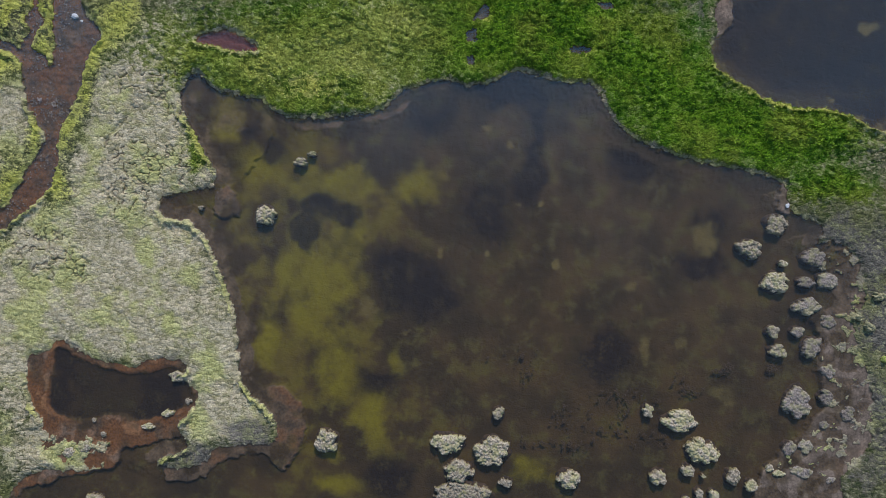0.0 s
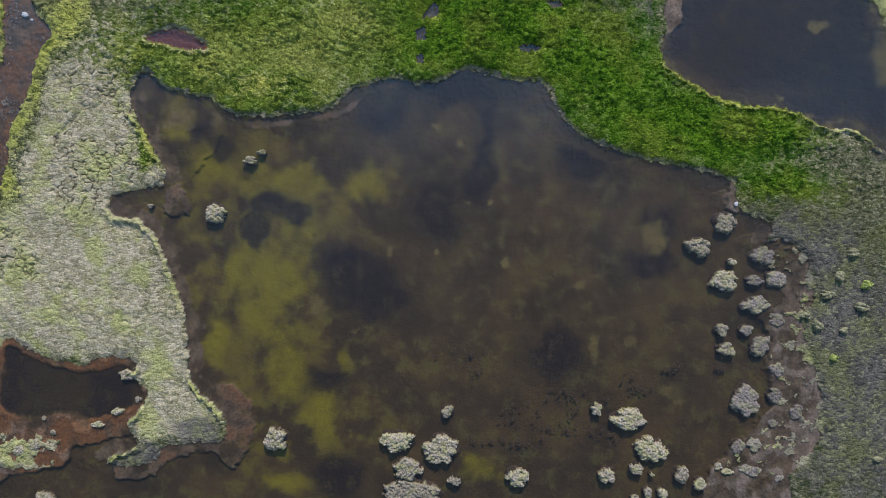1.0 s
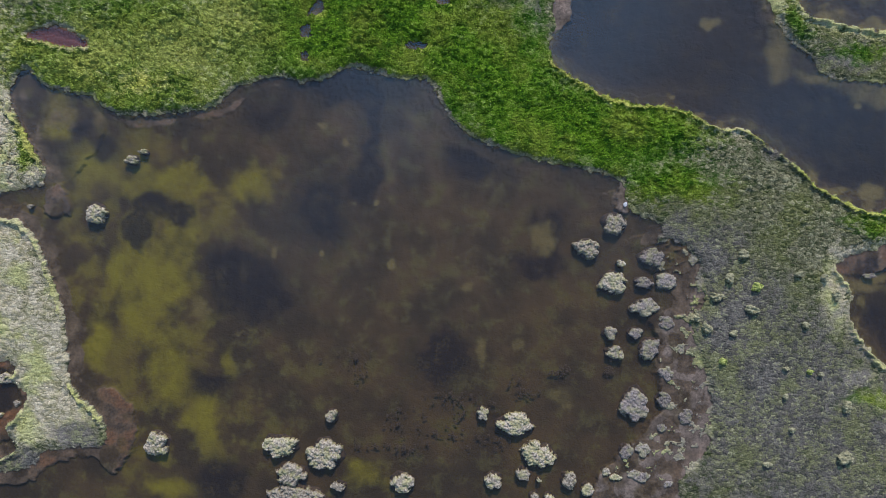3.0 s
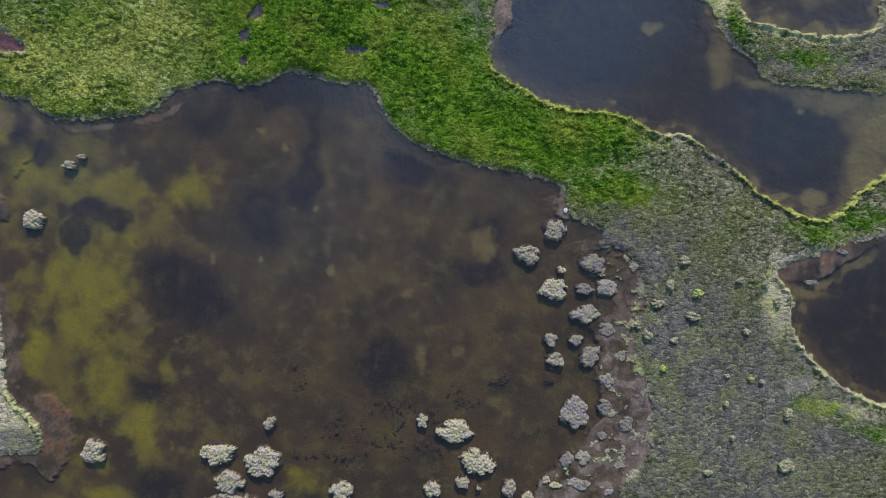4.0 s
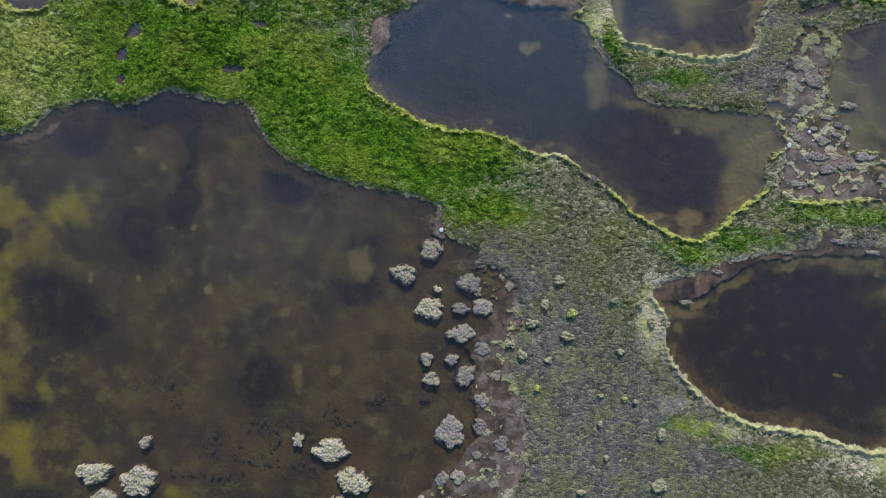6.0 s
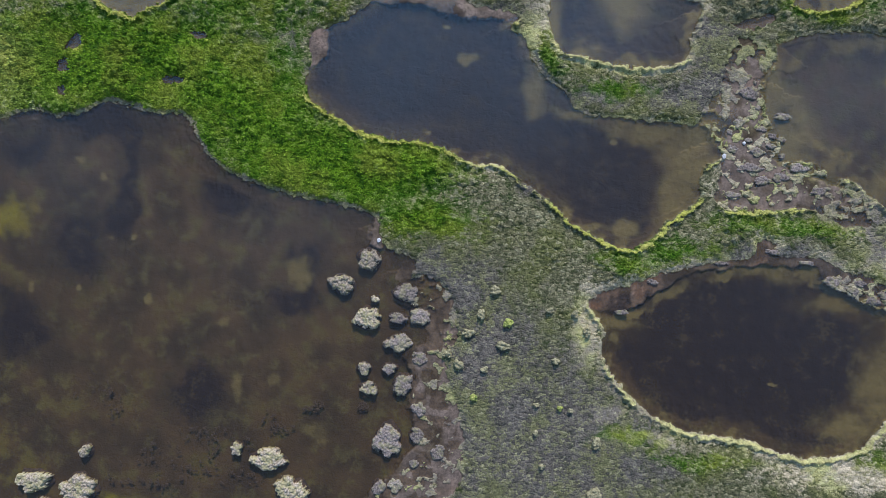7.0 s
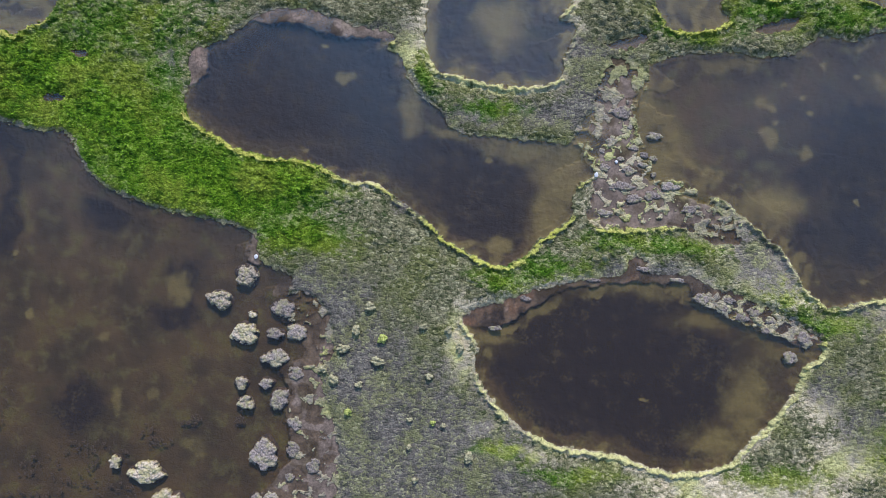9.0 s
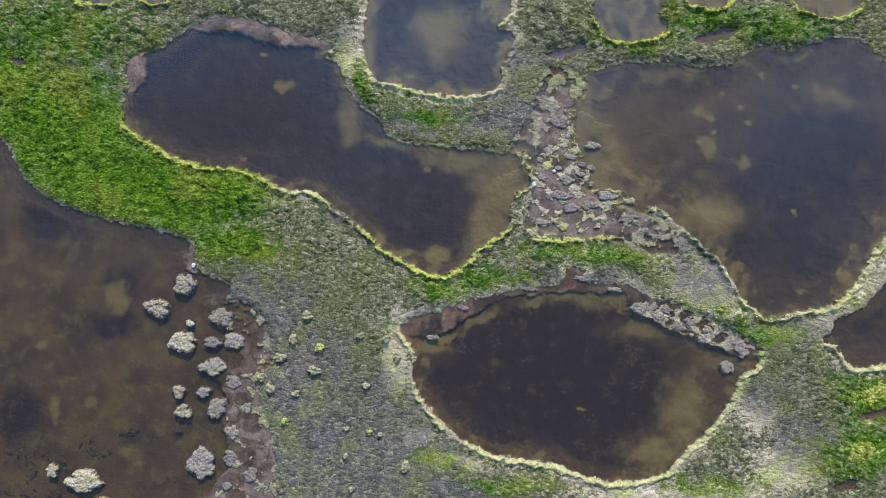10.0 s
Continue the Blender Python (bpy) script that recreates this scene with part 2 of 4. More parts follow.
MAIN_POOL_WEST = [
    (18.04, -13.37), (10.51, -15.06), (-0.59, -15.76), (-11.87, -15.48), (-17.29, -13.58), (-17.89, -12.18), (-16.74, -11.26), (-15.06, -11.01),
    (-14.18, -10.20), (-15.71, -10.00), (-16.84, -9.76), (-16.70, -9.11), (-17.36, -7.97), (-17.62, -6.85), (-17.49, -6.19), (-16.70, -5.85),
    (-16.22, -5.37), (-15.02, -5.95), (-13.48, -6.26), (-12.83, -6.40), (-12.28, -6.04), (-10.84, -5.95), (-10.44, -6.31), (-11.02, -6.67),
    (-10.01, -7.16), (-10.08, -7.96), (-10.73, -8.82), (-10.22, -9.72), (-11.44, -10.36), (-11.22, -10.67), (-9.91, -10.64), (-9.29, -10.21),
    (-8.76, -9.70), (-7.34, -9.49), (-6.30, -9.28), (-6.39, -8.31), (-6.88, -7.67), (-7.41, -7.25), (-8.00, -6.64), (-8.10, -5.79),
]
MAIN_POOL_INLET = [
    (-8.27, -4.80), (-8.46, -3.76), (-8.91, -2.58), (-9.44, -1.41), (-9.79, -0.62), (-10.46, -0.00), (-10.86, 0.33), (-11.93, 0.39), (-12.06, 1.22),
    (-10.94, 1.59), (-9.94, 1.82), (-9.70, 2.31), (-9.96, 2.95), (-10.44, 3.64), (-10.87, 4.37), (-11.37, 5.11), (-11.48, 5.99),
]
CHANNEL_POOL = [
    (12.20, 11.39), (13.03, 11.74), (13.99, 12.35), (14.70, 12.89), (15.56, 13.40), (16.85, 13.58), (18.11, 13.35), (19.39, 12.93), (20.94, 12.73),
    (21.21, 12.39), (20.86, 12.07), (21.46, 11.64), (21.89, 10.79), (22.57, 9.94), (23.40, 9.34), (23.94, 8.68), (24.95, 8.44), (26.39, 8.39),
    (27.88, 8.38), (28.87, 8.29), (29.39, 8.67), (29.86, 9.17), (30.46, 9.09), (30.67, 8.11), (30.56, 7.46), (30.30, 6.84), (29.72, 6.56),
    (29.46, 6.00), (29.42, 5.16), (28.86, 4.53), (28.15, 3.99), (27.58, 3.33), (26.94, 2.82), (26.26, 2.70), (25.51, 2.88), (24.48, 3.38),
    (23.71, 3.83), (22.92, 4.52), (21.89, 5.20), (21.10, 5.77), (20.54, 6.03), (19.60, 5.97), (18.84, 6.25), (17.81, 6.68),
]
CHANNEL_POOL_SOUTH = [
    (16.81, 6.79), (15.56, 6.84), (14.55, 7.10), (13.52, 7.58), (12.61, 8.10), (12.07, 8.64), (11.99, 9.38), (12.20, 9.94), (12.10, 10.68),
]
ROUND_POOL = [
    (24.81, 0.31), (25.39, 0.80), (27.08, 1.45), (28.77, 2.05), (30.47, 2.46), (31.69, 2.73), (31.90, 3.24), (32.26, 3.51), (32.76, 3.34),
    (33.04, 2.82), (34.14, 2.89), (34.88, 2.81), (36.41, 2.05), (37.92, 1.41), (38.92, 1.10), (39.72, 0.88), (40.18, 0.52), (40.61, -0.14),
    (40.38, -0.52), (39.89, -0.80), (39.68, -1.55), (39.47, -2.05), (38.90, -2.82), (38.33, -3.60), (37.64, -4.25), (37.19, -4.90), (36.48, -5.43),
    (35.40, -5.68), (34.42, -5.81), (33.18, -5.60), (31.93, -5.24), (30.45, -5.10), (29.21, -4.93), (28.20, -4.51), (27.18, -3.96), (26.39, -3.15),
    (25.72, -2.34), (25.50, -1.61), (25.54, -0.75), (25.08, -0.16),
]
NORTH_POOL = [
    (22.56, 15.82), (22.48, 14.32), (22.40, 13.32), (22.41, 12.32), (22.66, 11.59), (23.12, 11.07), (24.00, 10.92), (25.00, 10.68), (26.01, 10.55),
    (27.24, 10.62), (28.22, 10.86), (28.64, 11.21), (28.71, 12.08), (28.97, 12.72), (29.17, 13.38), (28.79, 13.66), (28.38, 13.78), (28.79, 14.31),
    (28.83, 14.86), (28.54, 15.94), (26.10, 16.79), (23.63, 16.64),
]
EAST_POOL = [
    (32.32, 11.68), (32.45, 12.09), (33.44, 12.45), (35.28, 12.74), (36.26, 12.77), (37.26, 12.61), (38.72, 12.85), (39.24, 13.35), (39.90, 13.74),
    (41.02, 13.56), (41.63, 13.75), (42.35, 14.04), (43.17, 14.29), (44.11, 14.27), (44.77, 13.89), (45.59, 13.30), (47.11, 12.35), (48.47, 9.96),
    (47.63, 7.44), (46.11, 6.07), (45.59, 5.34), (45.21, 4.70), (44.84, 3.82), (44.31, 3.20), (43.92, 2.68), (43.40, 2.38), (42.68, 2.21),
    (41.81, 1.95), (41.14, 1.76), (40.59, 1.83), (40.13, 2.14), (39.57, 2.62), (39.21, 3.26), (38.65, 4.04), (37.97, 4.61), (37.25, 5.18),
    (36.59, 5.61), (35.96, 6.19), (35.38, 6.13), (34.41, 6.56), (33.90, 6.87), (33.16, 6.83), (32.50, 7.18), (31.95, 8.09), (32.00, 8.93),
    (31.74, 9.86), (31.66, 10.50), (32.32, 10.99),
]
CORNER_POOL = [
    (45.92, 3.74), (45.31, 2.92), (44.77, 2.44), (43.77, 1.98), (43.61, 1.38), (43.24, 1.01), (43.89, 0.66), (44.29, 0.08), (44.87, -0.16),
    (45.83, 0.00), (47.04, 0.28), (48.95, 1.14), (48.80, 3.83), (46.82, 4.24),
]
REED_POOL = [
    (32.55, 16.18), (32.44, 14.73), (32.72, 14.07), (33.00, 13.59), (33.75, 13.44), (34.73, 13.52), (35.46, 13.82), (35.75, 14.26), (35.46, 14.61),
    (35.56, 15.37), (35.30, 16.47), (33.80, 16.75),
]
GRASS_POOL = [
    (36.36, 16.16), (36.51, 15.32), (37.11, 15.16), (37.85, 15.13), (38.38, 15.44), (38.57, 16.30),
]
BANK_POOL = [
    (40.80, 16.68), (41.28, 15.47), (42.04, 15.14), (42.91, 15.02), (43.64, 15.24), (44.10, 15.76), (44.21, 16.89),
]
SEDGE_POOL = [
    (2.03, 13.39), (2.52, 12.42), (3.00, 11.95), (4.03, 11.56), (4.41, 11.48), (4.76, 11.85), (5.60, 12.22), (5.99, 12.74), (5.76, 13.60),
]
UPPER_POOL = [
    (-3.99, 12.09), (-3.77, 11.12), (-3.31, 10.92), (-2.82, 10.99), (-2.14, 11.13), (-1.93, 11.71), (-2.26, 12.19),
]
EDGE_POOL = [
    (9.39, 14.77), (9.79, 13.72), (10.46, 13.69), (11.21, 13.73), (11.70, 13.99), (11.51, 14.90),
]
EDGE_POOL_B = [
    (12.27, 14.70), (12.78, 13.88), (13.33, 13.81), (13.82, 14.09), (13.67, 14.78),
]
RED_PUDDLE = [
    (-10.95, 8.48), (-10.38, 8.77), (-9.63, 8.89), (-8.98, 8.66), (-8.24, 8.25), (-8.45, 8.01), (-9.32, 8.06), (-10.22, 8.22), (-10.73, 8.29),
]
SLOT_A = [
    (1.37, 9.89), (1.47, 10.36), (1.78, 10.68), (2.11, 10.64), (2.11, 10.19), (1.69, 10.04),
]
SLOT_B = [
    (1.10, 9.45), (1.59, 9.60), (1.54, 9.09), (1.30, 8.98), (1.19, 9.17),
]
SLOT_C = [
    (1.19, 8.31), (1.48, 8.43), (1.55, 8.03), (1.33, 7.97),
]
SLOT_D = [
    (5.78, 8.86), (6.02, 9.07), (6.65, 9.06), (6.68, 8.83), (6.19, 8.73),
]
SLOT_E = [
    (6.80, 10.99), (7.29, 11.09), (7.68, 10.88), (7.18, 10.78),
]
SLOT_F = [
    (44.93, -2.21), (45.58, -1.97), (46.37, -1.77), (46.39, -2.06), (45.76, -2.25), (45.23, -2.36),
]
SLOT_G = [
    (44.11, -5.37), (44.65, -5.06), (45.18, -4.98), (44.96, -5.38), (44.36, -5.57),
]
SLOT_H = [
    (34.56, 4.99), (35.51, 4.75), (36.31, 4.56), (36.82, 4.61), (36.67, 4.31), (35.78, 4.30), (34.97, 4.59),
]
SLOT_I = [
    (30.40, 12.76), (31.30, 12.99), (31.79, 13.22), (32.18, 13.17), (31.81, 12.77), (31.13, 12.58), (30.59, 12.60),
]
SLOT_J = [
    (36.95, 13.71), (37.18, 13.97), (37.90, 14.22), (38.78, 14.34), (38.56, 14.01), (38.08, 13.78), (37.44, 13.67),
]
STREAM = [
    (-16.65, 10.95), (-16.17, 9.44), (-15.26, 8.46), (-15.67, 7.80), (-15.89, 7.15), (-16.07, 6.12), (-16.39, 5.09), (-16.83, 4.05), (-16.90, 3.23),
    (-16.85, 2.52), (-17.28, 1.23), (-18.23, 0.29), (-18.95, -0.38), (-20.39, -1.72), (-20.71, -0.73), (-19.25, 0.24), (-18.79, 1.02), (-18.34, 1.93),
    (-17.78, 2.98), (-17.55, 3.76), (-18.01, 4.49), (-18.44, 5.23), (-18.69, 6.24), (-18.82, 7.00), (-19.22, 7.31), (-19.75, 7.51), (-20.79, 7.66),
    (-20.81, 8.07), (-19.78, 8.02), (-18.99, 7.65), (-18.76, 8.02), (-18.54, 8.54), (-18.70, 9.05), (-18.48, 9.62), (-18.54, 10.85),
]
STREAM_ISLE = [
    (-18.34, 10.86), (-18.19, 9.38), (-17.90, 8.99), (-18.17, 8.44), (-18.49, 7.78), (-18.21, 7.49), (-17.82, 7.43), (-17.53, 6.84), (-17.36, 7.33),
    (-17.46, 8.86), (-17.62, 10.90),
]
BAY_FLAT = [
    (-17.88, -12.37), (-16.90, -11.87), (-15.66, -11.52), (-14.42, -11.17), (-13.44, -10.66), (-13.10, -10.09), (-12.48, -9.85), (-10.75, -9.35),
    (-9.89, -9.02), (-9.63, -7.13), (-10.48, -5.68), (-16.35, -5.02), (-18.07, -5.88), (-18.08, -9.39),
]
BAY_POOL = [
    (-16.35, -5.73), (-15.52, -6.03), (-13.70, -6.67), (-12.44, -6.60), (-11.20, -6.28), (-10.45, -6.93), (-10.26, -7.57), (-11.07, -8.34),
    (-12.31, -8.69), (-13.46, -8.49), (-14.82, -8.84), (-15.97, -8.66), (-16.49, -8.17), (-16.43, -6.78),
]
POINT_SHELF = [
    (-8.08, -5.79), (-7.43, -6.85), (-6.12, -6.93), (-5.30, -7.63), (-5.11, -8.61), (-5.25, -9.62), (-5.78, -10.42), (-6.29, -10.35), (-6.82, -9.86),
    (-8.43, -10.21), (-9.39, -11.01), (-10.37, -11.37), (-11.33, -10.93), (-10.98, -9.71), (-6.50, -8.94),
]
INLET_FLAT = [
    (-9.32, 1.93), (-8.72, 1.66), (-8.49, 0.91), (-8.80, 0.59), (-9.46, 0.61), (-9.82, 1.40),
]
STRAND = [
    (15.37, 3.60), (15.33, 2.92), (15.30, 2.04), (15.94, 2.03), (15.77, 3.57),
]
TUSSOCK_FLAT = [
    (16.94, -2.34), (17.48, -3.30), (17.39, -4.55), (17.84, -5.76), (17.29, -6.78), (16.79, -7.55), (15.90, -8.54), (15.15, -9.42), (14.91, -10.47),
    (15.54, -12.30), (19.70, -12.04), (20.14, -5.62), (18.51, -2.25),
]
WEST_STRAND = [
    (11.63, 11.41), (12.75, 11.37), (12.92, 10.49), (12.65, 9.97), (12.12, 9.64), (11.62, 9.66),
]
NORTH_FLAT = [
    (14.51, 13.08), (16.09, 13.68), (17.83, 13.79), (21.13, 12.99), (21.22, 12.34), (20.42, 12.35), (18.93, 12.35), (17.41, 12.61), (16.40, 12.85),
    (15.41, 12.69),
]
MARGIN_FLAT = [
    (24.44, 0.29), (27.05, 1.94), (30.94, 2.93), (32.11, 3.87), (35.11, 3.20), (38.15, 1.67), (40.65, 0.85), (40.22, -0.16), (39.23, 0.02),
    (37.77, 0.61), (36.72, 0.89), (35.71, 1.41), (34.65, 1.74), (34.38, 2.26), (32.96, 2.12), (30.99, 2.00), (29.53, 1.70), (28.58, 1.15),
    (27.16, 0.17), (26.20, -0.24), (25.34, -0.24),
]
ISTHMUS_FLAT = [
    (29.45, 8.90), (30.16, 9.44), (30.43, 11.07), (31.40, 11.38), (31.76, 10.41), (31.80, 8.92), (32.26, 7.96), (32.51, 6.98), (33.23, 6.49),
    (35.44, 5.81), (34.74, 5.15), (31.81, 4.71), (30.32, 4.87), (30.31, 6.60), (30.34, 7.84), (30.39, 8.54),
]
TRACK = [
    (-14.73, 3.60), (-13.51, 5.09),
]
SHORE_SHELF = [
    (-7.64, 5.56), (-5.73, 5.29), (-2.11, 6.01), (-0.78, 6.99), (0.72, 7.28), (0.53, 6.61), (-0.81, 6.23), (-1.71, 5.22), (-3.30, 4.86), (-5.30, 4.45),
    (-6.82, 4.52),
]
CORNER_SHALLOWS = [
    (-11.55, 6.37), (-10.91, 7.04), (-9.45, 6.10), (-7.64, 5.44), (-7.31, 4.31), (-8.23, 2.75), (-9.07, 2.07), (-9.73, 2.41), (-10.58, 3.88),
    (-11.42, 5.10),
]
BROKEN_NECK = [
    (29.22, 8.64), (30.00, 10.05), (30.37, 12.06), (31.85, 12.15), (32.40, 11.19), (31.92, 10.17), (32.10, 8.94), (32.70, 7.99), (32.96, 7.01),
    (34.40, 6.86), (35.67, 6.19), (36.69, 5.52), (36.50, 4.52), (34.53, 4.64), (33.76, 5.21), (31.81, 4.76), (30.08, 4.85), (30.20, 6.84),
]
BROKEN_MARGIN = [
    (34.65, 1.74), (35.66, 2.25), (37.15, 1.97), (39.41, 1.01), (40.55, 0.35), (39.22, 0.14), (37.97, 0.50), (36.72, 0.84), (35.71, 1.31),
]
BROKEN_SHORE = [
    (16.53, 0.76), (17.28, 1.16), (18.76, 0.65), (19.47, -1.24), (18.95, -2.72), (19.80, -5.08), (19.95, -7.71), (18.59, -9.23), (16.43, -9.36),
    (15.69, -8.93), (17.04, -7.41), (17.84, -6.64), (17.37, -4.74), (17.38, -2.82), (17.94, -2.06), (18.22, -0.59), (16.88, -0.31),
]
BROKEN_BAY = [
    (-17.07, -9.33), (-15.53, -9.61), (-13.77, -9.51), (-13.68, -10.87), (-15.18, -11.09), (-17.02, -10.08),
]
POOL_TUSSOCKS = [
    (-7.41, 0.87, 0.49, 0.42), (-5.99, 3.30, 0.30, 0.22), (-5.48, 3.66, 0.20, 0.12), (-10.30, 0.99, 0.15, 0.12), (-4.06, -9.02, 0.49, 0.52),
    (3.49, -7.38, 0.27, 0.30), (1.37, -8.79, 0.74, 0.47), (3.31, -9.05, 0.74, 0.62), (1.89, -10.00, 0.64, 0.44), (2.24, -10.95, 1.23, 0.52),
    (3.98, -10.37, 0.32, 0.20), (6.71, -10.08, 0.49, 0.44), (11.47, -7.27, 0.79, 0.44), (12.57, -8.54, 0.72, 0.54), (11.95, -9.37, 0.32, 0.30),
    (12.62, -9.57, 0.12, 0.10), (10.66, -9.72, 0.37, 0.37), (10.04, -6.84, 0.25, 0.27), (13.93, -9.52, 0.35, 0.37), (14.76, -9.89, 0.27, 0.30),
    (12.49, -10.35, 0.22, 0.27), (13.13, -10.36, 0.25, 0.25), (11.94, -10.60, 0.20, 0.15), (-14.22, -12.20, 0.44, 0.22),
]
SHORE_TUSSOCKS = [
    (15.29, 1.72, 0.52, 0.49), (14.15, 0.56, 0.52, 0.42), (15.64, -0.03, 0.20, 0.17), (15.36, -0.89, 0.57, 0.49), (16.91, 0.34, 0.52, 0.42),
    (16.72, -0.79, 0.40, 0.25), (17.65, -0.61, 0.47, 0.37), (16.82, -1.85, 0.57, 0.35), (15.34, -3.06, 0.30, 0.27), (16.47, -2.99, 0.32, 0.27),
    (15.58, -3.91, 0.42, 0.30), (17.10, -3.65, 0.44, 0.49), (17.81, -4.65, 0.32, 0.32), (16.57, -6.03, 0.57, 0.69), (17.81, -5.81, 0.35, 0.35),
    (18.75, -6.44, 0.37, 0.37), (17.77, -6.99, 0.25, 0.22), (16.32, -8.12, 0.30, 0.30), (17.05, -7.95, 0.35, 0.32), (15.48, -9.01, 0.20, 0.17),
    (15.88, -9.23, 0.30, 0.15), (16.86, -9.14, 0.49, 0.27), (18.15, -9.38, 0.22, 0.17), (17.78, -2.44, 0.35, 0.30),
]
NECK_TUSSOCKS = [
    (31.26, 9.76, 0.47, 0.35), (32.79, 8.84, 0.37, 0.20), (30.87, 8.47, 0.30, 0.27), (31.84, 8.23, 0.30, 0.15), (32.35, 7.96, 0.22, 0.17),
    (32.78, 7.82, 0.17, 0.15), (32.83, 7.10, 0.17, 0.15), (31.33, 7.73, 0.25, 0.12), (30.50, 8.05, 0.15, 0.15), (30.71, 7.32, 0.30, 0.20),
    (31.76, 7.23, 0.35, 0.25), (32.38, 7.52, 0.30, 0.15), (31.45, 6.55, 0.64, 0.22), (32.03, 6.01, 0.42, 0.25), (32.83, 6.21, 0.44, 0.25),
    (33.62, 6.66, 0.59, 0.22), (34.51, 5.73, 0.49, 0.20), (30.84, 5.34, 0.49, 0.15), (31.52, 10.24, 0.10, 0.10), (31.66, 9.16, 0.15, 0.15),
]
MARGIN_TUSSOCKS = [
    (35.22, 1.80, 0.40, 0.25), (36.14, 1.49, 0.32, 0.20), (37.03, 1.10, 0.32, 0.25), (38.09, 0.61, 0.25, 0.15), (39.80, 0.35, 0.32, 0.42),
    (39.18, -0.48, 0.32, 0.35), (26.31, -0.01, 0.37, 0.12), (32.66, 2.97, 0.40, 0.15), (36.42, 1.85, 0.35, 0.17), (37.55, 1.38, 0.40, 0.20),
    (27.58, 1.36, 0.30, 0.15), (38.31, 1.06, 0.30, 0.20), (34.16, 2.59, 0.35, 0.12), (30.48, 2.36, 0.35, 0.12), (44.24, 2.36, 0.32, 0.22),
    (44.75, 2.83, 0.37, 0.30), (44.96, 3.38, 0.35, 0.30), (45.27, 3.95, 0.37, 0.32), (45.58, 4.56, 0.32, 0.37), (45.74, 5.21, 0.25, 0.32),
]
BAY_TUSSOCKS = [
    (-10.86, -6.66, 0.40, 0.30), (-12.03, -8.94, 0.34, 0.16), (-11.14, -8.31, 0.32, 0.18), (-10.29, -7.73, 0.20, 0.16), (-14.45, -8.81, 0.14, 0.12),
    (-16.25, -9.68, 0.14, 0.12), (-14.83, -9.97, 0.38, 0.30), (-13.98, -9.41, 0.16, 0.14), (-15.45, -10.25, 0.40, 0.26), (-16.93, -9.09, 0.18, 0.14),
]
ALGAE = [
    (-5.06, -1.61, 1.04, 1.36), (-3.63, -0.27, 0.86, 1.11), (-5.89, -0.40, 0.49, 1.48), (-4.15, -2.06, 1.11, 0.74), (-5.19, -3.62, 0.99, 0.74),
    (-4.08, -5.31, 0.94, 1.23), (-2.05, -7.93, 0.69, 1.23), (-1.20, -5.39, 0.37, 0.74), (-5.16, 2.16, 1.36, 0.69), (-7.99, 3.01, 0.99, 0.86),
    (-3.67, 2.49, 1.48, 0.44), (-3.62, -6.78, 0.69, 0.86), (-7.01, -4.73, 0.49, 1.23), (-9.37, 4.71, 0.74, 1.11), (-3.62, -11.01, 1.11, 0.54),
    (5.05, -9.98, 0.99, 0.59), (-0.64, 2.41, 0.89, 0.89), (-6.44, -1.69, 0.44, 0.99),
]
ALGAE_HAZE = [
    (-6.00, -0.66, 3.71, 4.69), (-3.75, -4.54, 3.21, 2.96), (-8.54, 3.74, 2.22, 2.22), (-3.14, 2.02, 2.96, 1.48), (-2.96, -9.48, 2.96, 1.98),
]
DEPTH_DARKS = [
    (-5.67, 0.07, 0.64, 0.74), (-5.12, 1.41, 0.99, 0.44), (-0.90, -1.87, 1.53, 1.09), (-1.70, -1.04, 0.89, 0.54), (0.16, -2.81, 1.48, 0.62),
    (-3.58, 0.99, 0.37, 0.49), (8.25, -4.83, 1.23, 1.09), (12.66, 1.15, 0.74, 1.19), (-8.34, 4.51, 0.44, 0.69), (-7.28, 3.76, 0.49, 0.54),
    (4.47, 5.21, 0.30, 1.85), (4.23, 2.68, 0.54, 0.74), (2.42, 1.57, 1.23, 1.48), (-1.14, -10.61, 1.23, 0.86), (-2.14, -6.44, 0.99, 0.59),
    (3.12, 6.90, 2.22, 0.62), (-0.31, 5.33, 0.99, 0.74), (11.99, -0.39, 0.99, 0.40), (8.79, 3.94, 0.99, 0.74),
]
PALE_SPOTS = [
    (-2.56, -3.12, 0.52, 0.54), (2.57, -0.35, 0.20, 0.22), (4.89, 2.04, 0.20, 0.17), (5.69, -0.70, 0.22, 0.30), (9.12, -1.55, 0.40, 0.27),
    (11.40, -3.88, 0.40, 0.37), (12.30, 0.88, 0.64, 0.84), (0.53, -0.51, 0.22, 0.20), (3.36, 4.49, 0.20, 0.20), (2.16, 5.23, 0.22, 0.17),
    (3.85, 1.85, 0.17, 0.20), (9.84, -4.37, 0.30, 0.74), (13.51, -6.01, 0.74, 0.64), (-0.77, -4.12, 0.49, 0.10),
]
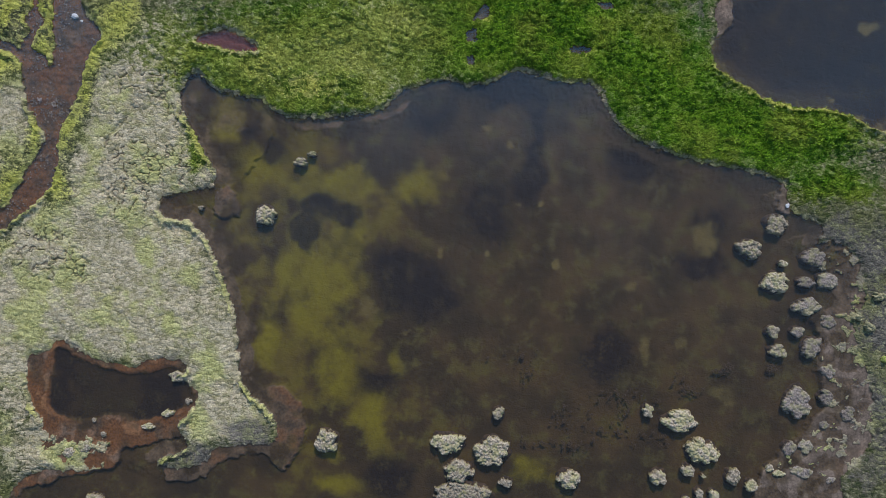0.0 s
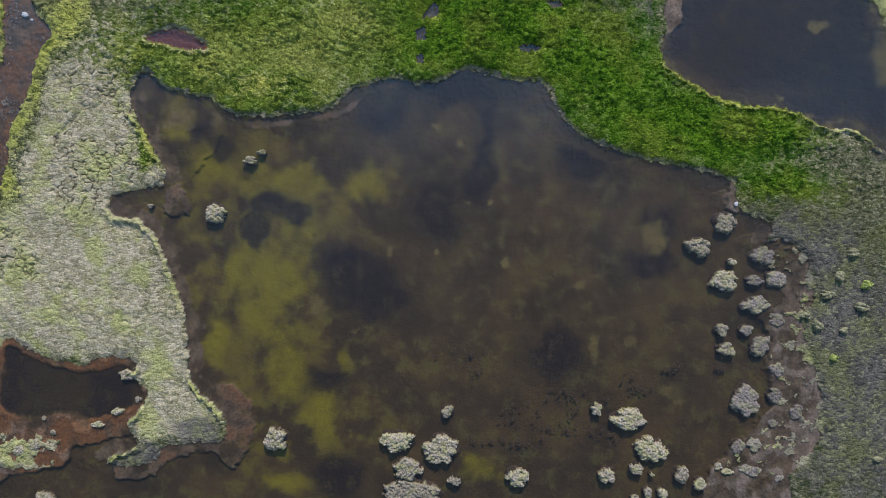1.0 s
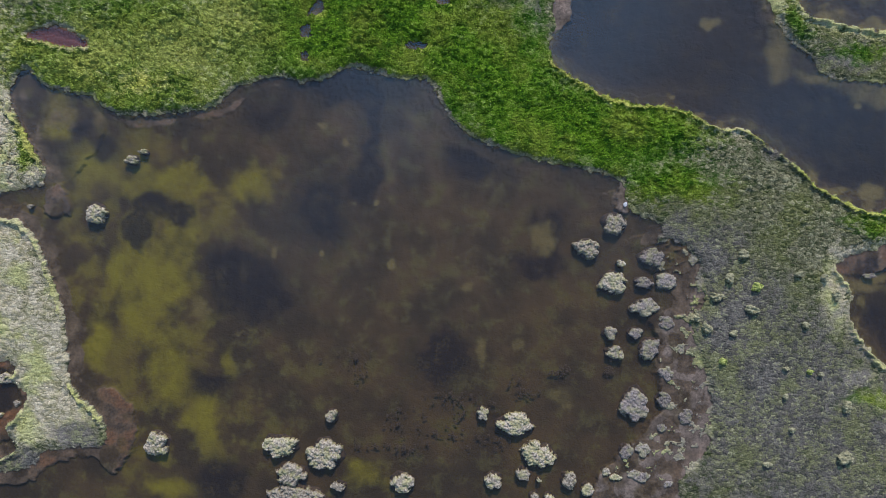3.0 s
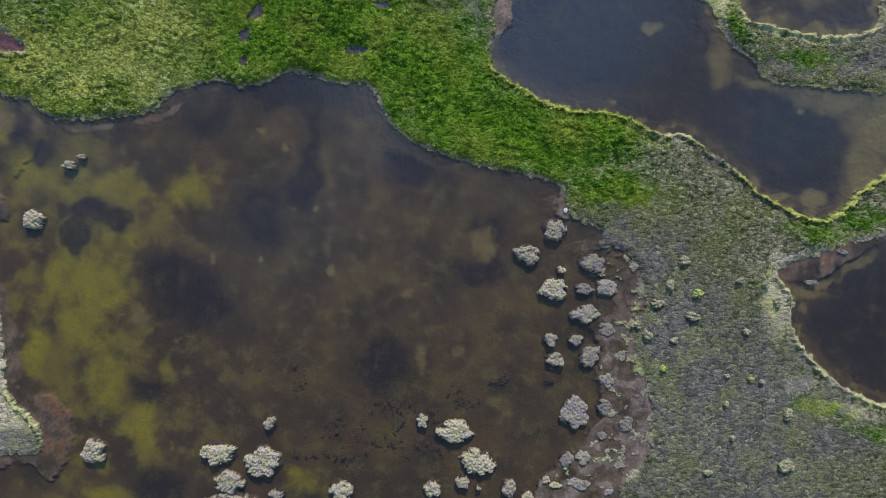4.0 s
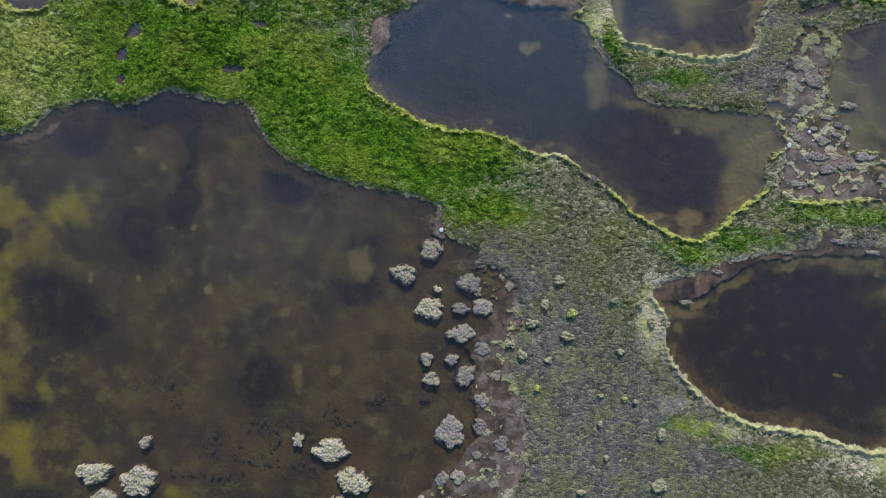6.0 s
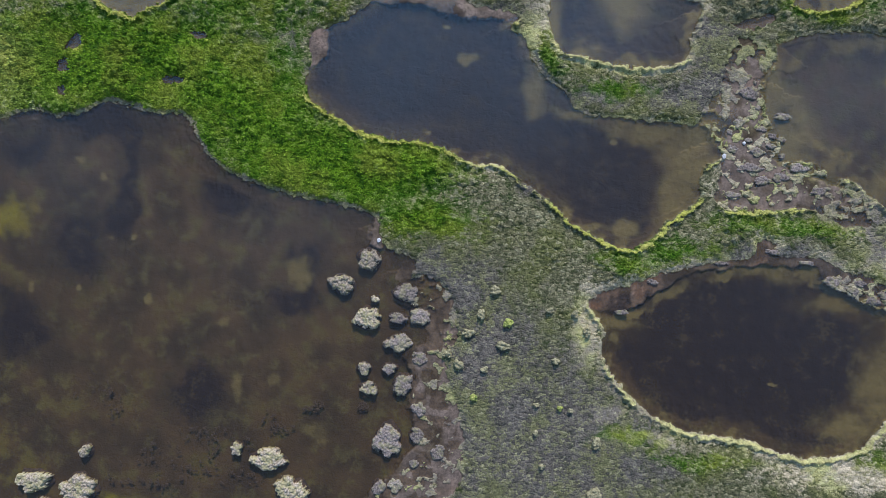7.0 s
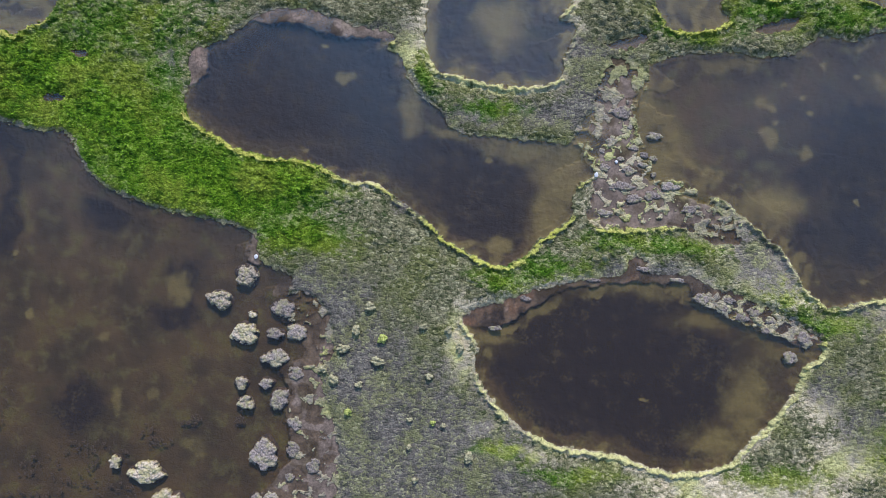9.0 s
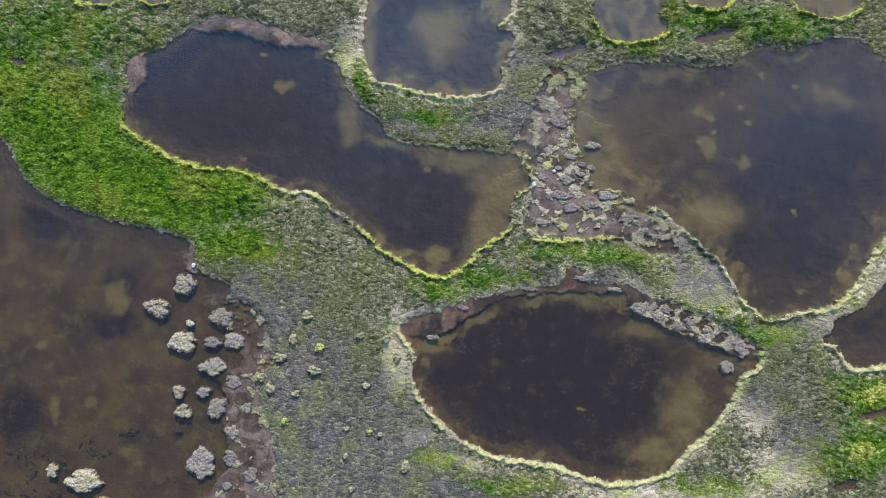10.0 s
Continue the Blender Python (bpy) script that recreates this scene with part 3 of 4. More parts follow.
POOL_SPOTS = [
    (37.45, 10.69, 0.32, 0.30), (37.88, 10.44, 0.20, 0.17), (39.28, 10.92, 0.20, 0.15), (41.61, 11.99, 0.20, 0.17), (38.01, 8.99, 0.32, 0.49),
    (37.69, 9.41, 0.20, 0.20), (39.52, 8.49, 0.30, 0.40), (40.10, 12.41, 0.17, 0.15), (41.92, 6.47, 0.15, 0.12), (38.43, 11.52, 0.12, 0.10),
    (38.16, 9.81, 0.15, 0.10), (25.59, 7.29, 0.17, 0.12), (18.07, 12.05, 0.25, 0.15), (26.20, 3.62, 0.64, 0.40), (24.97, 3.59, 0.44, 0.20),
    (33.01, -2.79, 0.27, 0.10), (26.13, -1.08, 0.30, 0.35), (19.04, 10.61, 0.49, 0.30), (39.61, 10.28, 0.17, 0.10),
]
PALE_BED = [
    (28.72, 6.75, 1.36, 2.22), (29.85, 8.55, 0.99, 0.99), (27.17, 7.89, 2.22, 0.44), (25.83, 13.28, 1.48, 1.19), (37.63, -2.05, 1.11, 2.10),
    (36.30, -4.34, 1.48, 0.74), (26.22, -0.58, 1.11, 0.49), (31.98, 2.01, 2.22, 0.35), (35.99, 0.79, 1.73, 0.49), (33.11, 7.76, 1.23, 1.98),
    (32.46, 10.20, 0.49, 1.48), (43.23, 11.62, 0.99, 0.49), (22.08, 9.81, 0.62, 1.23), (24.15, 8.57, 1.48, 0.30), (39.24, -0.23, 0.74, 0.74),
    (28.37, 4.50, 0.74, 0.99), (35.80, 12.15, 2.22, 0.44), (37.89, 6.09, 1.48, 0.99), (22.68, 12.09, 0.40, 1.48), (34.04, 14.78, 1.48, 1.23),
    (42.50, 15.66, 1.48, 0.69), (37.47, 15.36, 0.99, 0.35),
]
DARK_BED = [
    (16.65, 9.22, 4.94, 2.22), (19.72, 7.92, 3.46, 2.22), (24.32, 5.97, 3.95, 1.73), (33.20, -1.85, 4.45, 2.72), (32.11, -0.20, 3.95, 1.48),
    (29.22, -1.12, 2.72, 1.73), (26.40, 4.37, 1.98, 1.23), (41.14, 5.06, 2.72, 2.72), (42.64, 8.86, 3.46, 2.96),
    (25.14, 12.49, 1.48, 1.23),
]
LUSH = [
    (5.46, 10.06, 4.94, 1.98), (9.33, 7.99, 4.20, 1.98), (1.98, 9.37, 3.71, 1.98), (11.94, 5.61, 4.20, 1.73), (13.95, 5.22, 2.72, 1.23),
    (-3.30, 9.09, 6.42, 1.98), (-8.29, 7.81, 4.45, 1.48), (16.16, 5.84, 2.96, 0.99), (-8.95, 6.25, 2.22, 0.74), (-5.40, 6.19, 3.21, 0.99),
    (-10.80, 3.36, 0.49, 0.74), (17.76, 3.43, 1.98, 0.74),
    (45.60, -1.30, 1.90, 1.00), (45.50, -3.60, 1.90, 0.85),
]
LUSH_EAST = [
    (8.94, 12.24, 4.94, 1.98), (11.27, 7.64, 3.95, 2.22), (15.18, 5.15, 3.71, 1.23), (28.48, 2.77, 2.22, 0.54), (31.84, 4.22, 2.22, 0.62),
    (26.54, 2.15, 1.48, 0.49), (22.51, 10.83, 0.74, 1.48), (25.57, 9.53, 1.73, 0.49), (33.99, 13.53, 1.73, 0.74), (37.38, 14.73, 2.72, 0.86),
    (41.10, 14.46, 2.72, 0.74), (45.65, -1.04, 1.73, 1.11), (45.54, -3.49, 1.98, 0.99), (44.62, -4.53, 1.48, 0.62), (38.85, 2.21, 1.23, 0.62),
    (40.39, 1.08, 2.22, 0.49), (27.02, -5.32, 1.48, 0.40), (30.03, -6.23, 1.98, 0.40), (38.58, -5.66, 2.47, 0.49), (34.33, 3.89, 1.73, 0.49),
]
HEATH = [
    (19.98, -2.17, 2.22, 2.96), (21.63, -6.02, 3.71, 4.45), (18.36, 0.97, 1.73, 1.48), (26.08, -7.23, 2.72, 3.46), (-7.50, -9.00, 1.11, 0.74),
    (-9.94, -10.15, 1.23, 0.49), (7.93, 6.02, 0.99, 0.49), (11.36, 9.86, 0.44, 1.48), (9.94, 10.80, 0.99, 0.25),
]
HEATH_EAST = [
    (20.90, -2.60, 2.40, 2.30), (23.56, -5.18, 3.95, 2.72), (30.22, 10.56, 1.48, 1.48), (28.06, 9.43, 2.22, 0.62), (24.61, 9.09, 1.98, 0.37),
    (31.16, 11.36, 1.23, 0.74), (35.47, 5.44, 1.73, 0.99), (38.03, 3.63, 1.48, 1.23), (31.93, 2.75, 2.96, 0.49), (41.84, 1.41, 1.48, 0.74),
    (40.76, -1.11, 0.90, 1.10), (42.61, -3.44, 1.20, 1.20), (22.39, 5.11, 0.99, 0.49), (29.37, 12.25, 0.74, 0.99), (20.40, 12.69, 1.23, 0.49),
]
GOLD = [
    (-15.28, 7.70, 0.54, 1.48), (-15.80, 5.88, 0.44, 1.48), (-16.45, 4.07, 0.40, 0.99), (-16.79, 1.51, 0.62, 0.99), (-14.35, 9.02, 0.99, 1.23),
    (-10.47, 4.14, 0.54, 1.23), (-5.43, 6.69, 1.48, 0.49), (-18.82, 1.40, 0.62, 1.48), (-17.95, 9.34, 0.62, 0.74), (-17.96, 7.55, 0.74, 0.86),
    (-17.96, 3.86, 0.30, 1.23), (-19.44, 6.71, 0.62, 0.74), (-19.47, 9.01, 0.62, 0.99), (45.60, -1.10, 0.90, 0.40), (45.20, -3.70, 0.80, 0.30),
]
STRAW = [
    (-14.55, 6.21, 3.21, 3.21), (-13.03, 2.48, 3.46, 2.96), (-16.13, -0.73, 3.71, 3.46), (-11.57, -0.47, 2.22, 1.48), (-12.36, -4.04, 3.46, 2.22),
    (-17.34, -5.33, 2.22, 2.96), (-9.21, -5.86, 1.23, 2.22), (-8.55, -8.32, 2.22, 1.23), (-19.04, 4.69, 0.99, 2.96), (-9.11, 8.78, 1.48, 0.49),
    (-15.49, -10.23, 2.96, 1.23), (-3.98, 7.79, 2.72, 1.73), (-7.50, 7.34, 1.73, 0.99), (-2.07, 9.66, 1.48, 0.99),
]
STRAW_EAST = [
    (20.33, 6.22, 0.99, 0.49), (38.06, 3.14, 1.73, 1.23), (36.20, 5.49, 1.48, 0.74), (31.66, 7.18, 1.23, 1.48), (31.98, 6.08, 1.73, 0.99),
    (25.89, 12.28, 0.49, 0.74), (21.69, 12.02, 0.62, 0.99), (40.65, -2.37, 0.80, 0.80), (24.76, -0.92, 0.49, 1.73), (28.00, -5.26, 1.23, 0.35),
    (26.09, -4.28, 0.74, 0.49), (36.17, -6.31, 3.71, 0.62), (43.78, 1.79, 1.48, 0.74),
    (45.12, 4.08, 1.23, 1.48), (40.08, 2.28, 0.99, 0.37), (41.80, -4.60, 1.60, 0.90), (39.50, -6.40, 2.00, 0.60),
]
BUSHES = [
    (20.13, -4.05, 0.20, 0.20), (23.84, -4.25, 0.17, 0.12), (21.46, -0.79, 0.25, 0.25),
]
KNOLLS = [
    (19.78, -1.30, 0.30, 0.22), (25.49, -5.64, 0.25, 0.30), (25.51, -7.83, 0.32, 0.35), (23.21, -0.13, 0.20, 0.15), (24.27, -0.23, 0.20, 0.20),
    (23.54, -2.25, 0.20, 0.17), (20.54, -2.82, 0.20, 0.17), (24.81, -0.92, 0.22, 0.27), (19.43, -2.69, 0.27, 0.25), (20.84, 0.58, 0.30, 0.22),
    (20.27, -0.47, 0.22, 0.30), (18.92, -2.24, 0.22, 0.20), (22.87, -4.17, 0.17, 0.12), (22.89, -5.37, 0.15, 0.12), (23.25, -6.78, 0.17, 0.12),
    (21.30, -1.74, 0.35, 0.20), (22.26, -8.28, 0.20, 0.15), (24.32, -4.32, 0.15, 0.12),
]
CRACKED = [
    (-14.05, 3.31, 0.94, 0.74), (-13.21, 1.33, 1.48, 1.23), (-11.22, 5.88, 0.99, 1.48), (-13.28, 6.27, 1.23, 0.99), (-11.78, 2.80, 0.99, 0.74),
    (-16.04, -1.98, 1.48, 0.99), (-17.61, -1.31, 0.99, 1.48), (-10.94, 1.59, 0.99, 0.49),
]
STONES = [
    (-16.54, 9.21, 0.17, 0.12), (15.67, 2.46, 0.08, 0.10), (-16.21, 9.00, 0.07, 0.05),
]
STONES_EAST = [
    (30.32, 6.97, 0.09, 0.11), (31.17, 7.59, 0.07, 0.07),
]
CRUMBS = [
    (13.21, -4.99, 0.35, 0.20), (11.51, -5.51, 0.40, 0.35), (9.59, -6.74, 1.23, 0.74), (6.71, -8.65, 0.74, 0.35), (5.22, -8.61, 0.74, 0.20),
    (7.92, -8.08, 0.99, 0.54), (6.41, -7.67, 1.48, 0.74), (11.90, -5.98, 0.49, 0.25), (15.42, -4.79, 0.35, 0.35), (10.15, -7.94, 0.99, 0.49),
    (13.45, -4.78, 0.25, 0.10), (4.53, -5.05, 1.73, 0.74), (8.57, -6.31, 0.74, 0.40),
]


# ---- terrain ----
def lattice(ix, iy, seed):
    """A fixed random angle for every whole point of a grid."""
    h = (ix.astype(np.int64) * 374761393 + iy.astype(np.int64) * 668265263 + seed * 974634777) & 0xFFFFFFFF
    h = ((h ^ (h >> 13)) * 1274126177) & 0xFFFFFFFF
    h = h ^ (h >> 16)
    return (h & 0xFFFF).astype(np.float32) * np.float32(2 * math.pi / 65536)


def grain(x, y, scale, seed):
    """Gradient noise, about -0.7 to 0.7."""
    u, v = x * scale, y * scale
    i, j = np.floor(u), np.floor(v)
    fu, fv = u - i, v - j
    total = 0.0
    su, sv = fu * fu * (3 - 2 * fu), fv * fv * (3 - 2 * fv)
    for a in (0, 1):
        for b in (0, 1):
            ang = lattice(i + a, j + b, seed)
            g = np.cos(ang) * (fu - a) + np.sin(ang) * (fv - b)
            total = total + g * (su if a else 1 - su) * (sv if b else 1 - sv)
    return total


def fractal(x, y, scale, seed, octaves=3, gain=0.5):
    return sum(grain(x, y, scale * 2.03 ** k, seed + 17 * k) * gain ** k for k in range(octaves))


def clumps(x, y, scale, seed):
    """Rounded clumps: height 0 to 1 with creases between them, and a fixed random number for each."""
    u, v = x * scale, y * scale
    i, j = np.floor(u), np.floor(v)
    best, tone = np.full(x.shape, 9.0, np.float32), np.zeros(x.shape, np.float32)
    for a in (-1, 0, 1):
        for b in (-1, 0, 1):
            p, q = lattice(i + a, j + b, seed) / (2 * math.pi), lattice(i + a, j + b, seed + 7) / (2 * math.pi)
            dist = (i + a + p - u) ** 2 + (j + b + q - v) ** 2
            hit = dist < best
            best = np.where(hit, dist, best)
            tone = np.where(hit, (p * 7.3 + q * 3.1) % 1.0, tone)
    return np.clip(1 - best * 1.35, 0, 1), tone


def step(a, b, v):
    s = np.clip((v - a) / (b - a), 0, 1)
    return s * s * (3 - 2 * s)


def curve_through(points, per=5):
    """A closed Catmull-Rom line through the corners of an outline."""
    p = np.array(points)
    a, b, c, d = np.roll(p, 1, 0), p, np.roll(p, -1, 0), np.roll(p, -2, 0)
    out = []
    for k in range(per):
        s = k / per
        out.append(0.5 * (2 * b + (c - a) * s + (2 * a - 5 * b + 4 * c - d) * s * s + (3 * b - a - 3 * c + d) * s ** 3))
    return np.stack(out, 1).reshape(-1, 2)


def signed(points, x, y, reach=2.0, facing=False):
    """Distance to a closed outline, negative inside; far points get the reach. facing: also how far the shore there looks north."""
    line = curve_through(points)
    lo, hi = line.min(0) - reach, line.max(0) + reach
    near = (x > lo[0]) & (x < hi[0]) & (y > lo[1]) & (y < hi[1])
    out = np.full(x.shape, reach, np.float32)
    px, py = x[near].astype(np.float32), y[near].astype(np.float32)
    best = np.full(px.shape, 1e9, np.float32)
    inside, south = np.zeros(px.shape, bool), np.zeros(px.shape, np.float32)
    for (ax, ay), (bx, by) in zip(line, np.roll(line, -1, 0)):
        dx, dy = bx - ax, by - ay
        s = np.clip(((px - ax) * dx + (py - ay) * dy) / (dx * dx + dy * dy + 1e-12), 0, 1)
        off = py - ay - s * dy
        dist = (px - ax - s * dx) ** 2 + off ** 2
        closer = dist < best
        best, south = np.where(closer, dist, best), np.where(closer, -off, south)
        if ay != by:
            inside ^= ((ay > py) != (by > py)) & (px < dx * (py - ay) / dy + ax)
    out[near] = np.where(inside, -1, 1) * np.sqrt(best)
    if facing:
        north = np.zeros(x.shape, np.float32)
        north[near] = np.where(inside, -1, 1) * south / np.sqrt(best + 1e-6)
        return out, north
    return out


def blobs(items, x, y, power=1.0):
    """Soft round patches, each of centre and half widths, joined."""
    rest = np.ones(x.shape, np.float32)
    for cx, cy, rx, ry in items:
        near = (np.abs(x - cx) < 2.6 * rx) & (np.abs(y - cy) < 2.6 * ry)
        q = (((x[near] - cx) / rx) ** 2 + ((y[near] - cy) / ry) ** 2) ** power
        rest[near] *= 1 - 0.98 * np.exp(-0.7 * q)
    return 1 - rest


POOLS = {
    "main": (MAIN_POOL + MAIN_POOL_WEST + MAIN_POOL_INLET, 0.55, 0.0, 0.0, "wide brown bog pool with olive algae on its bed"),
    "channel": (CHANNEL_POOL + CHANNEL_POOL_SOUTH, 0.35, 1.0, 0.75, "dark still pool winding between mossy banks"),
    "round": (ROUND_POOL, 0.35, 0.95, 0.6, "round dark peat pool with a mossy rim"),
    "north": (NORTH_POOL, 0.65, 1.0, 0.9, "still blue-grey pool ringed by pale shallows"),
    "east": (EAST_POOL, 0.9, 0.2, 0.75, "wide dark pool with pale algae spots"),
    "corner": (CORNER_POOL, 0.4, 0.5, 0.5, "brown pool behind a tussock bank"),
    "reed": (REED_POOL, 3, 0, 1.0, "small shallow grey pool in the moss"),
    "grass": (GRASS_POOL, 3, 0, 0.8, "small shallow pool in the moss"),
    "bank": (BANK_POOL, 3, 0, 1.0, "small shallow grey pool in the moss"),
    "sedge": (SEDGE_POOL, 3, 0, 0.9, "small grey pool in green sedge"),
    "upper": (UPPER_POOL, 0.5, 0.3, 0.4, "small brown pool in green sedge"),
    "edge": (EDGE_POOL, 3, 0, 0.8, "small grey pool in green sedge"),
    "edge_b": (EDGE_POOL_B, 3, 0, 0.8, "small grey pool in green sedge"),
    "red": (RED_PUDDLE, 0.6, 0.3, 0.0, "red-brown puddle with a yellow moss edge"),
    "slot_a": (SLOT_A, 0.1, 0.3, 0.0, "dark slot of water in green grass"),
    "slot_b": (SLOT_B, 0.1, 0.3, 0.0, "dark slot of water in green grass"),
    "slot_c": (SLOT_C, 0.1, 0.3, 0.0, "dark slot of water in green grass"),
    "slot_d": (SLOT_D, 0.1, 0.3, 0.0, "dark slot of water in green grass"),
    "slot_e": (SLOT_E, 0.3, 0.3, 0.0, "thin puddle in green grass"),
    "slot_f": (SLOT_F, 0.1, 0.3, 0.0, "dark slot of water in lime-green moss"),
    "slot_g": (SLOT_G, 0.2, 0.3, 0.0, "dark slot of water in heath"),
    "slot_h": (SLOT_H, 0.4, 0.3, 0.0, "red-brown puddle among tussocks"),
    "slot_i": (SLOT_I, 0.4, 0.3, 0.0, "grey puddle in heath"),
    "slot_j": (SLOT_J, 0.3, 0.3, 0.0, "blue puddle in the moss"),
    "neck": (ISTHMUS_FLAT, 0.6, 0.3, 0.0, "thin film of water on brown mud between pools"),
    "seep": (BROKEN_MARGIN, 0.6, 0.3, 0.0, "thin film of water on brown mud beside a pool"),
    "stream": (STREAM, 0.5, 0.3, 0.0, "shallow red-brown stream over gravel"),
}
FLATS = [(BAY_FLAT, -0.012, 1.0, 0.7), (POINT_SHELF, -0.035, 0.8, 0.4), (INLET_FLAT, -0.03, 0.8, 0.2), (STRAND, 0.03, 1.0, 0.0, 0.1), (SHORE_SHELF, -0.09, 0.6, 0.25, 0.28), (CORNER_SHALLOWS, -0.11, 0.36, 0.1), (TUSSOCK_FLAT, -0.002, 0.85, 0.1),
         (WEST_STRAND, 0.015, 1.0, 0.1), (NORTH_FLAT, 0.0, 0.9, 0.0), (MARGIN_FLAT, -0.02, 0.6, 0.3, 0.2), (ISTHMUS_FLAT, 0.0, 0.65, 0.1)]


def terrain(x, y):
    """Height and cover of the bog at many places at once."""
    wx = x + 0.13 * grain(x, y, 2.2, 3) + 0.13 * grain(x, y, 5.0, 4) + 0.07 * grain(x, y, 11.0, 7)
    wy = y + 0.13 * grain(x, y, 2.2, 5) + 0.13 * grain(x, y, 5.0, 6) + 0.07 * grain(x, y, 11.0, 8)
    land = np.full(x.shape, 2.0, np.float32)
    shelf = np.full(x.shape, 0.3, np.float32)
    north, peat = np.zeros(x.shape, np.float32), np.zeros(x.shape, np.float32)
    plain, pale_edge, dry_rim = (np.zeros(x.shape, np.float32) for _ in range(3))
    for key, (outline, width, murk, bright, _) in POOLS.items():
        d, n = signed(outline, wx, wy, 2.0, True)
        if bright > 0:
            d = d + 0.07
        north = np.where(d < land, n, north)
        peat = np.where(d < land, murk, peat)
        pale_edge = np.where(d < land, bright, pale_edge)
        dry_rim = np.where(d < land, 1.0 if key in ("round", "north", "corner") else 0.0, dry_rim)
        plain = np.where(d < land, 1.0 if key.startswith("slot") else 0.0, plain)
        shelf = np.where(d < land, width, shelf).astype(np.float32)
        land = np.minimum(land, d)
    land = np.maximum(land, -signed(STREAM_ISLE, wx, wy))
    broken = np.zeros(x.shape, np.float32)
    dryness = np.zeros(x.shape, np.float32)
    for outline, dry in ((BROKEN_NECK, 0.02), (BROKEN_MARGIN, 0.10), (BROKEN_SHORE, -0.07), (BROKEN_BAY, 0.06)):
        here = step(0.15, -0.2, signed(outline, wx, wy))
        dryness = np.where(here > broken, dry, dryness)
        broken = np.maximum(broken, here)
    islet = 0.42 * fractal(wx, wy * 1.2, 1.7, 51, 3, 0.6) - 0.05
    land = np.where(broken > 0.02, land * (1 - broken) + broken * np.maximum(np.minimum(land, 0.3) * 0.3, 0) + broken * np.minimum(islet + dryness, 0.4), land)
    deep = -land
    sx, sy = x + 0.5 * fractal(x, y, 0.7, 31), y + 0.5 * fractal(x, y, 0.7, 37)
    lush = np.maximum(blobs(LUSH, sx, sy), 0.75 * blobs(LUSH_EAST, sx, sy))
    heath = np.maximum(blobs(HEATH, sx, sy), blobs(HEATH_EAST, sx, sy))
    gold = blobs(GOLD, sx, sy)
    straw = np.maximum(np.maximum(blobs(STRAW, sx, sy), blobs(STRAW_EAST, sx, sy)), 0.8 * broken)
    straw = np.maximum(straw * (1 - gold), 0.75 * dry_rim * step(0.7, 0.15, land))
    heath = heath * (1 - 0.7 * broken) + 0.3 * broken
    lush = lush * (1 - broken)
    fringe = step(0.26, 0.08, land + 0.10 * grain(x, y, 2.0, 95)) * step(-0.1, -0.6, north) * (1 - plain)
    lush, heath = lush * (1 - 0.85 * fringe), np.maximum(heath, 0.5 * fringe)
    straw = np.maximum(straw, 0.6 * fringe)
    bank = step(-0.03, 0.17 + 0.15 * step(-0.1, -0.6, north), land)
    swell = 0.14 + 0.09 * fractal(x, y, 0.4, 11, 2)
    bent_x, bent_y = x + 0.12 * grain(x, y, 2.5, 41), y + 0.12 * grain(x, y, 2.5, 43)
    big, _ = clumps(bent_x, bent_y, 1.25, 12)
    small, tone = clumps(0.75 * bent_x - 0.2 * bent_y, 0.25 * bent_x + 1.15 * bent_y, 3.9, 13)
    tiny, _ = clumps(x, y, 8.5, 14)
    patchy = 0.5 + step(-0.25, 0.3, grain(x, y, 0.6, 44))
    lumps = patchy * (0.06 * (1 - 0.6 * heath) * big + (0.062 + 0.05 * lush - 0.042 * heath) * small * (0.5 + 0.8 * tone)) + 0.055 * tiny * (1 - 0.4 * heath)
    knolls, _ = clumps(bent_x, bent_y, 2.6, 15)
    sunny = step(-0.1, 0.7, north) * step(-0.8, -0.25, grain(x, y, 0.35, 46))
    beads = (np.exp(-((land - 0.15) / 0.10) ** 2) * (0.35 + 0.65 * knolls) * (0.02 + 0.15 * sunny) - 0.06 * sunny * np.exp(-((land - 0.5) / 0.22) ** 2)) * (1 - plain)
    lumps = lumps * (1 - 0.4 * straw * (1 - lush)) * (1 - 0.3 * heath)
    margin = 0.45 + 0.55 * step(0.05, 0.6, land)
    lumps, swell = lumps * margin, swell * (0.5 + 0.5 * step(0.1, 1.2, land))
    top = bank * ((swell * 0.75 + beads) * (1 - 0.65 * broken) * (1 - 0.5 * plain * step(1.0, 0.2, land)) + lumps * (1 - 0.35 * broken))
    width = shelf * (1 + 0.9 * fractal(x, y, 0.8, 21)) * (0.2 + 0.8 * step(-0.75, -0.1, north))
    floor = -0.035 - 0.03 * step(0.0, 0.4, deep) - 0.025 * step(-0.03, 0.03, deep - width) - 0.10 * step(0.0, 1.1, deep - width)
    floor = floor + 0.02 * fractal(x, y, 1.6, 22)
    ledge = 0.26 * fractal(x, y, 1.0, 23) + 0.12 * grain(x, y, 4.0, 24) + 0.07 * grain(x, y, 9.0, 26)
    mud = 0.55 * (1 - step(0.0, 0.1, pale_edge)) * step(0.05, -0.05, deep - width) * step(0.2, 0.5, shelf) * step(-0.75, -0.1, north)
    rust = np.zeros(x.shape, np.float32)
    for outline, level, earthy, red, *inset in FLATS:
        m = step(0.07, -0.07, signed(outline, x, y) + ledge + sum(inset))
        floor = floor * (1 - m) + m * (level + 0.05 * fractal(x, y, 1.3, 25))
        mud = np.maximum(mud, m * earthy * (0.55 + 0.6 * step(-0.25, 0.2, fractal(x, y, 0.9, 29))))
        rust = np.maximum(rust, m * red)
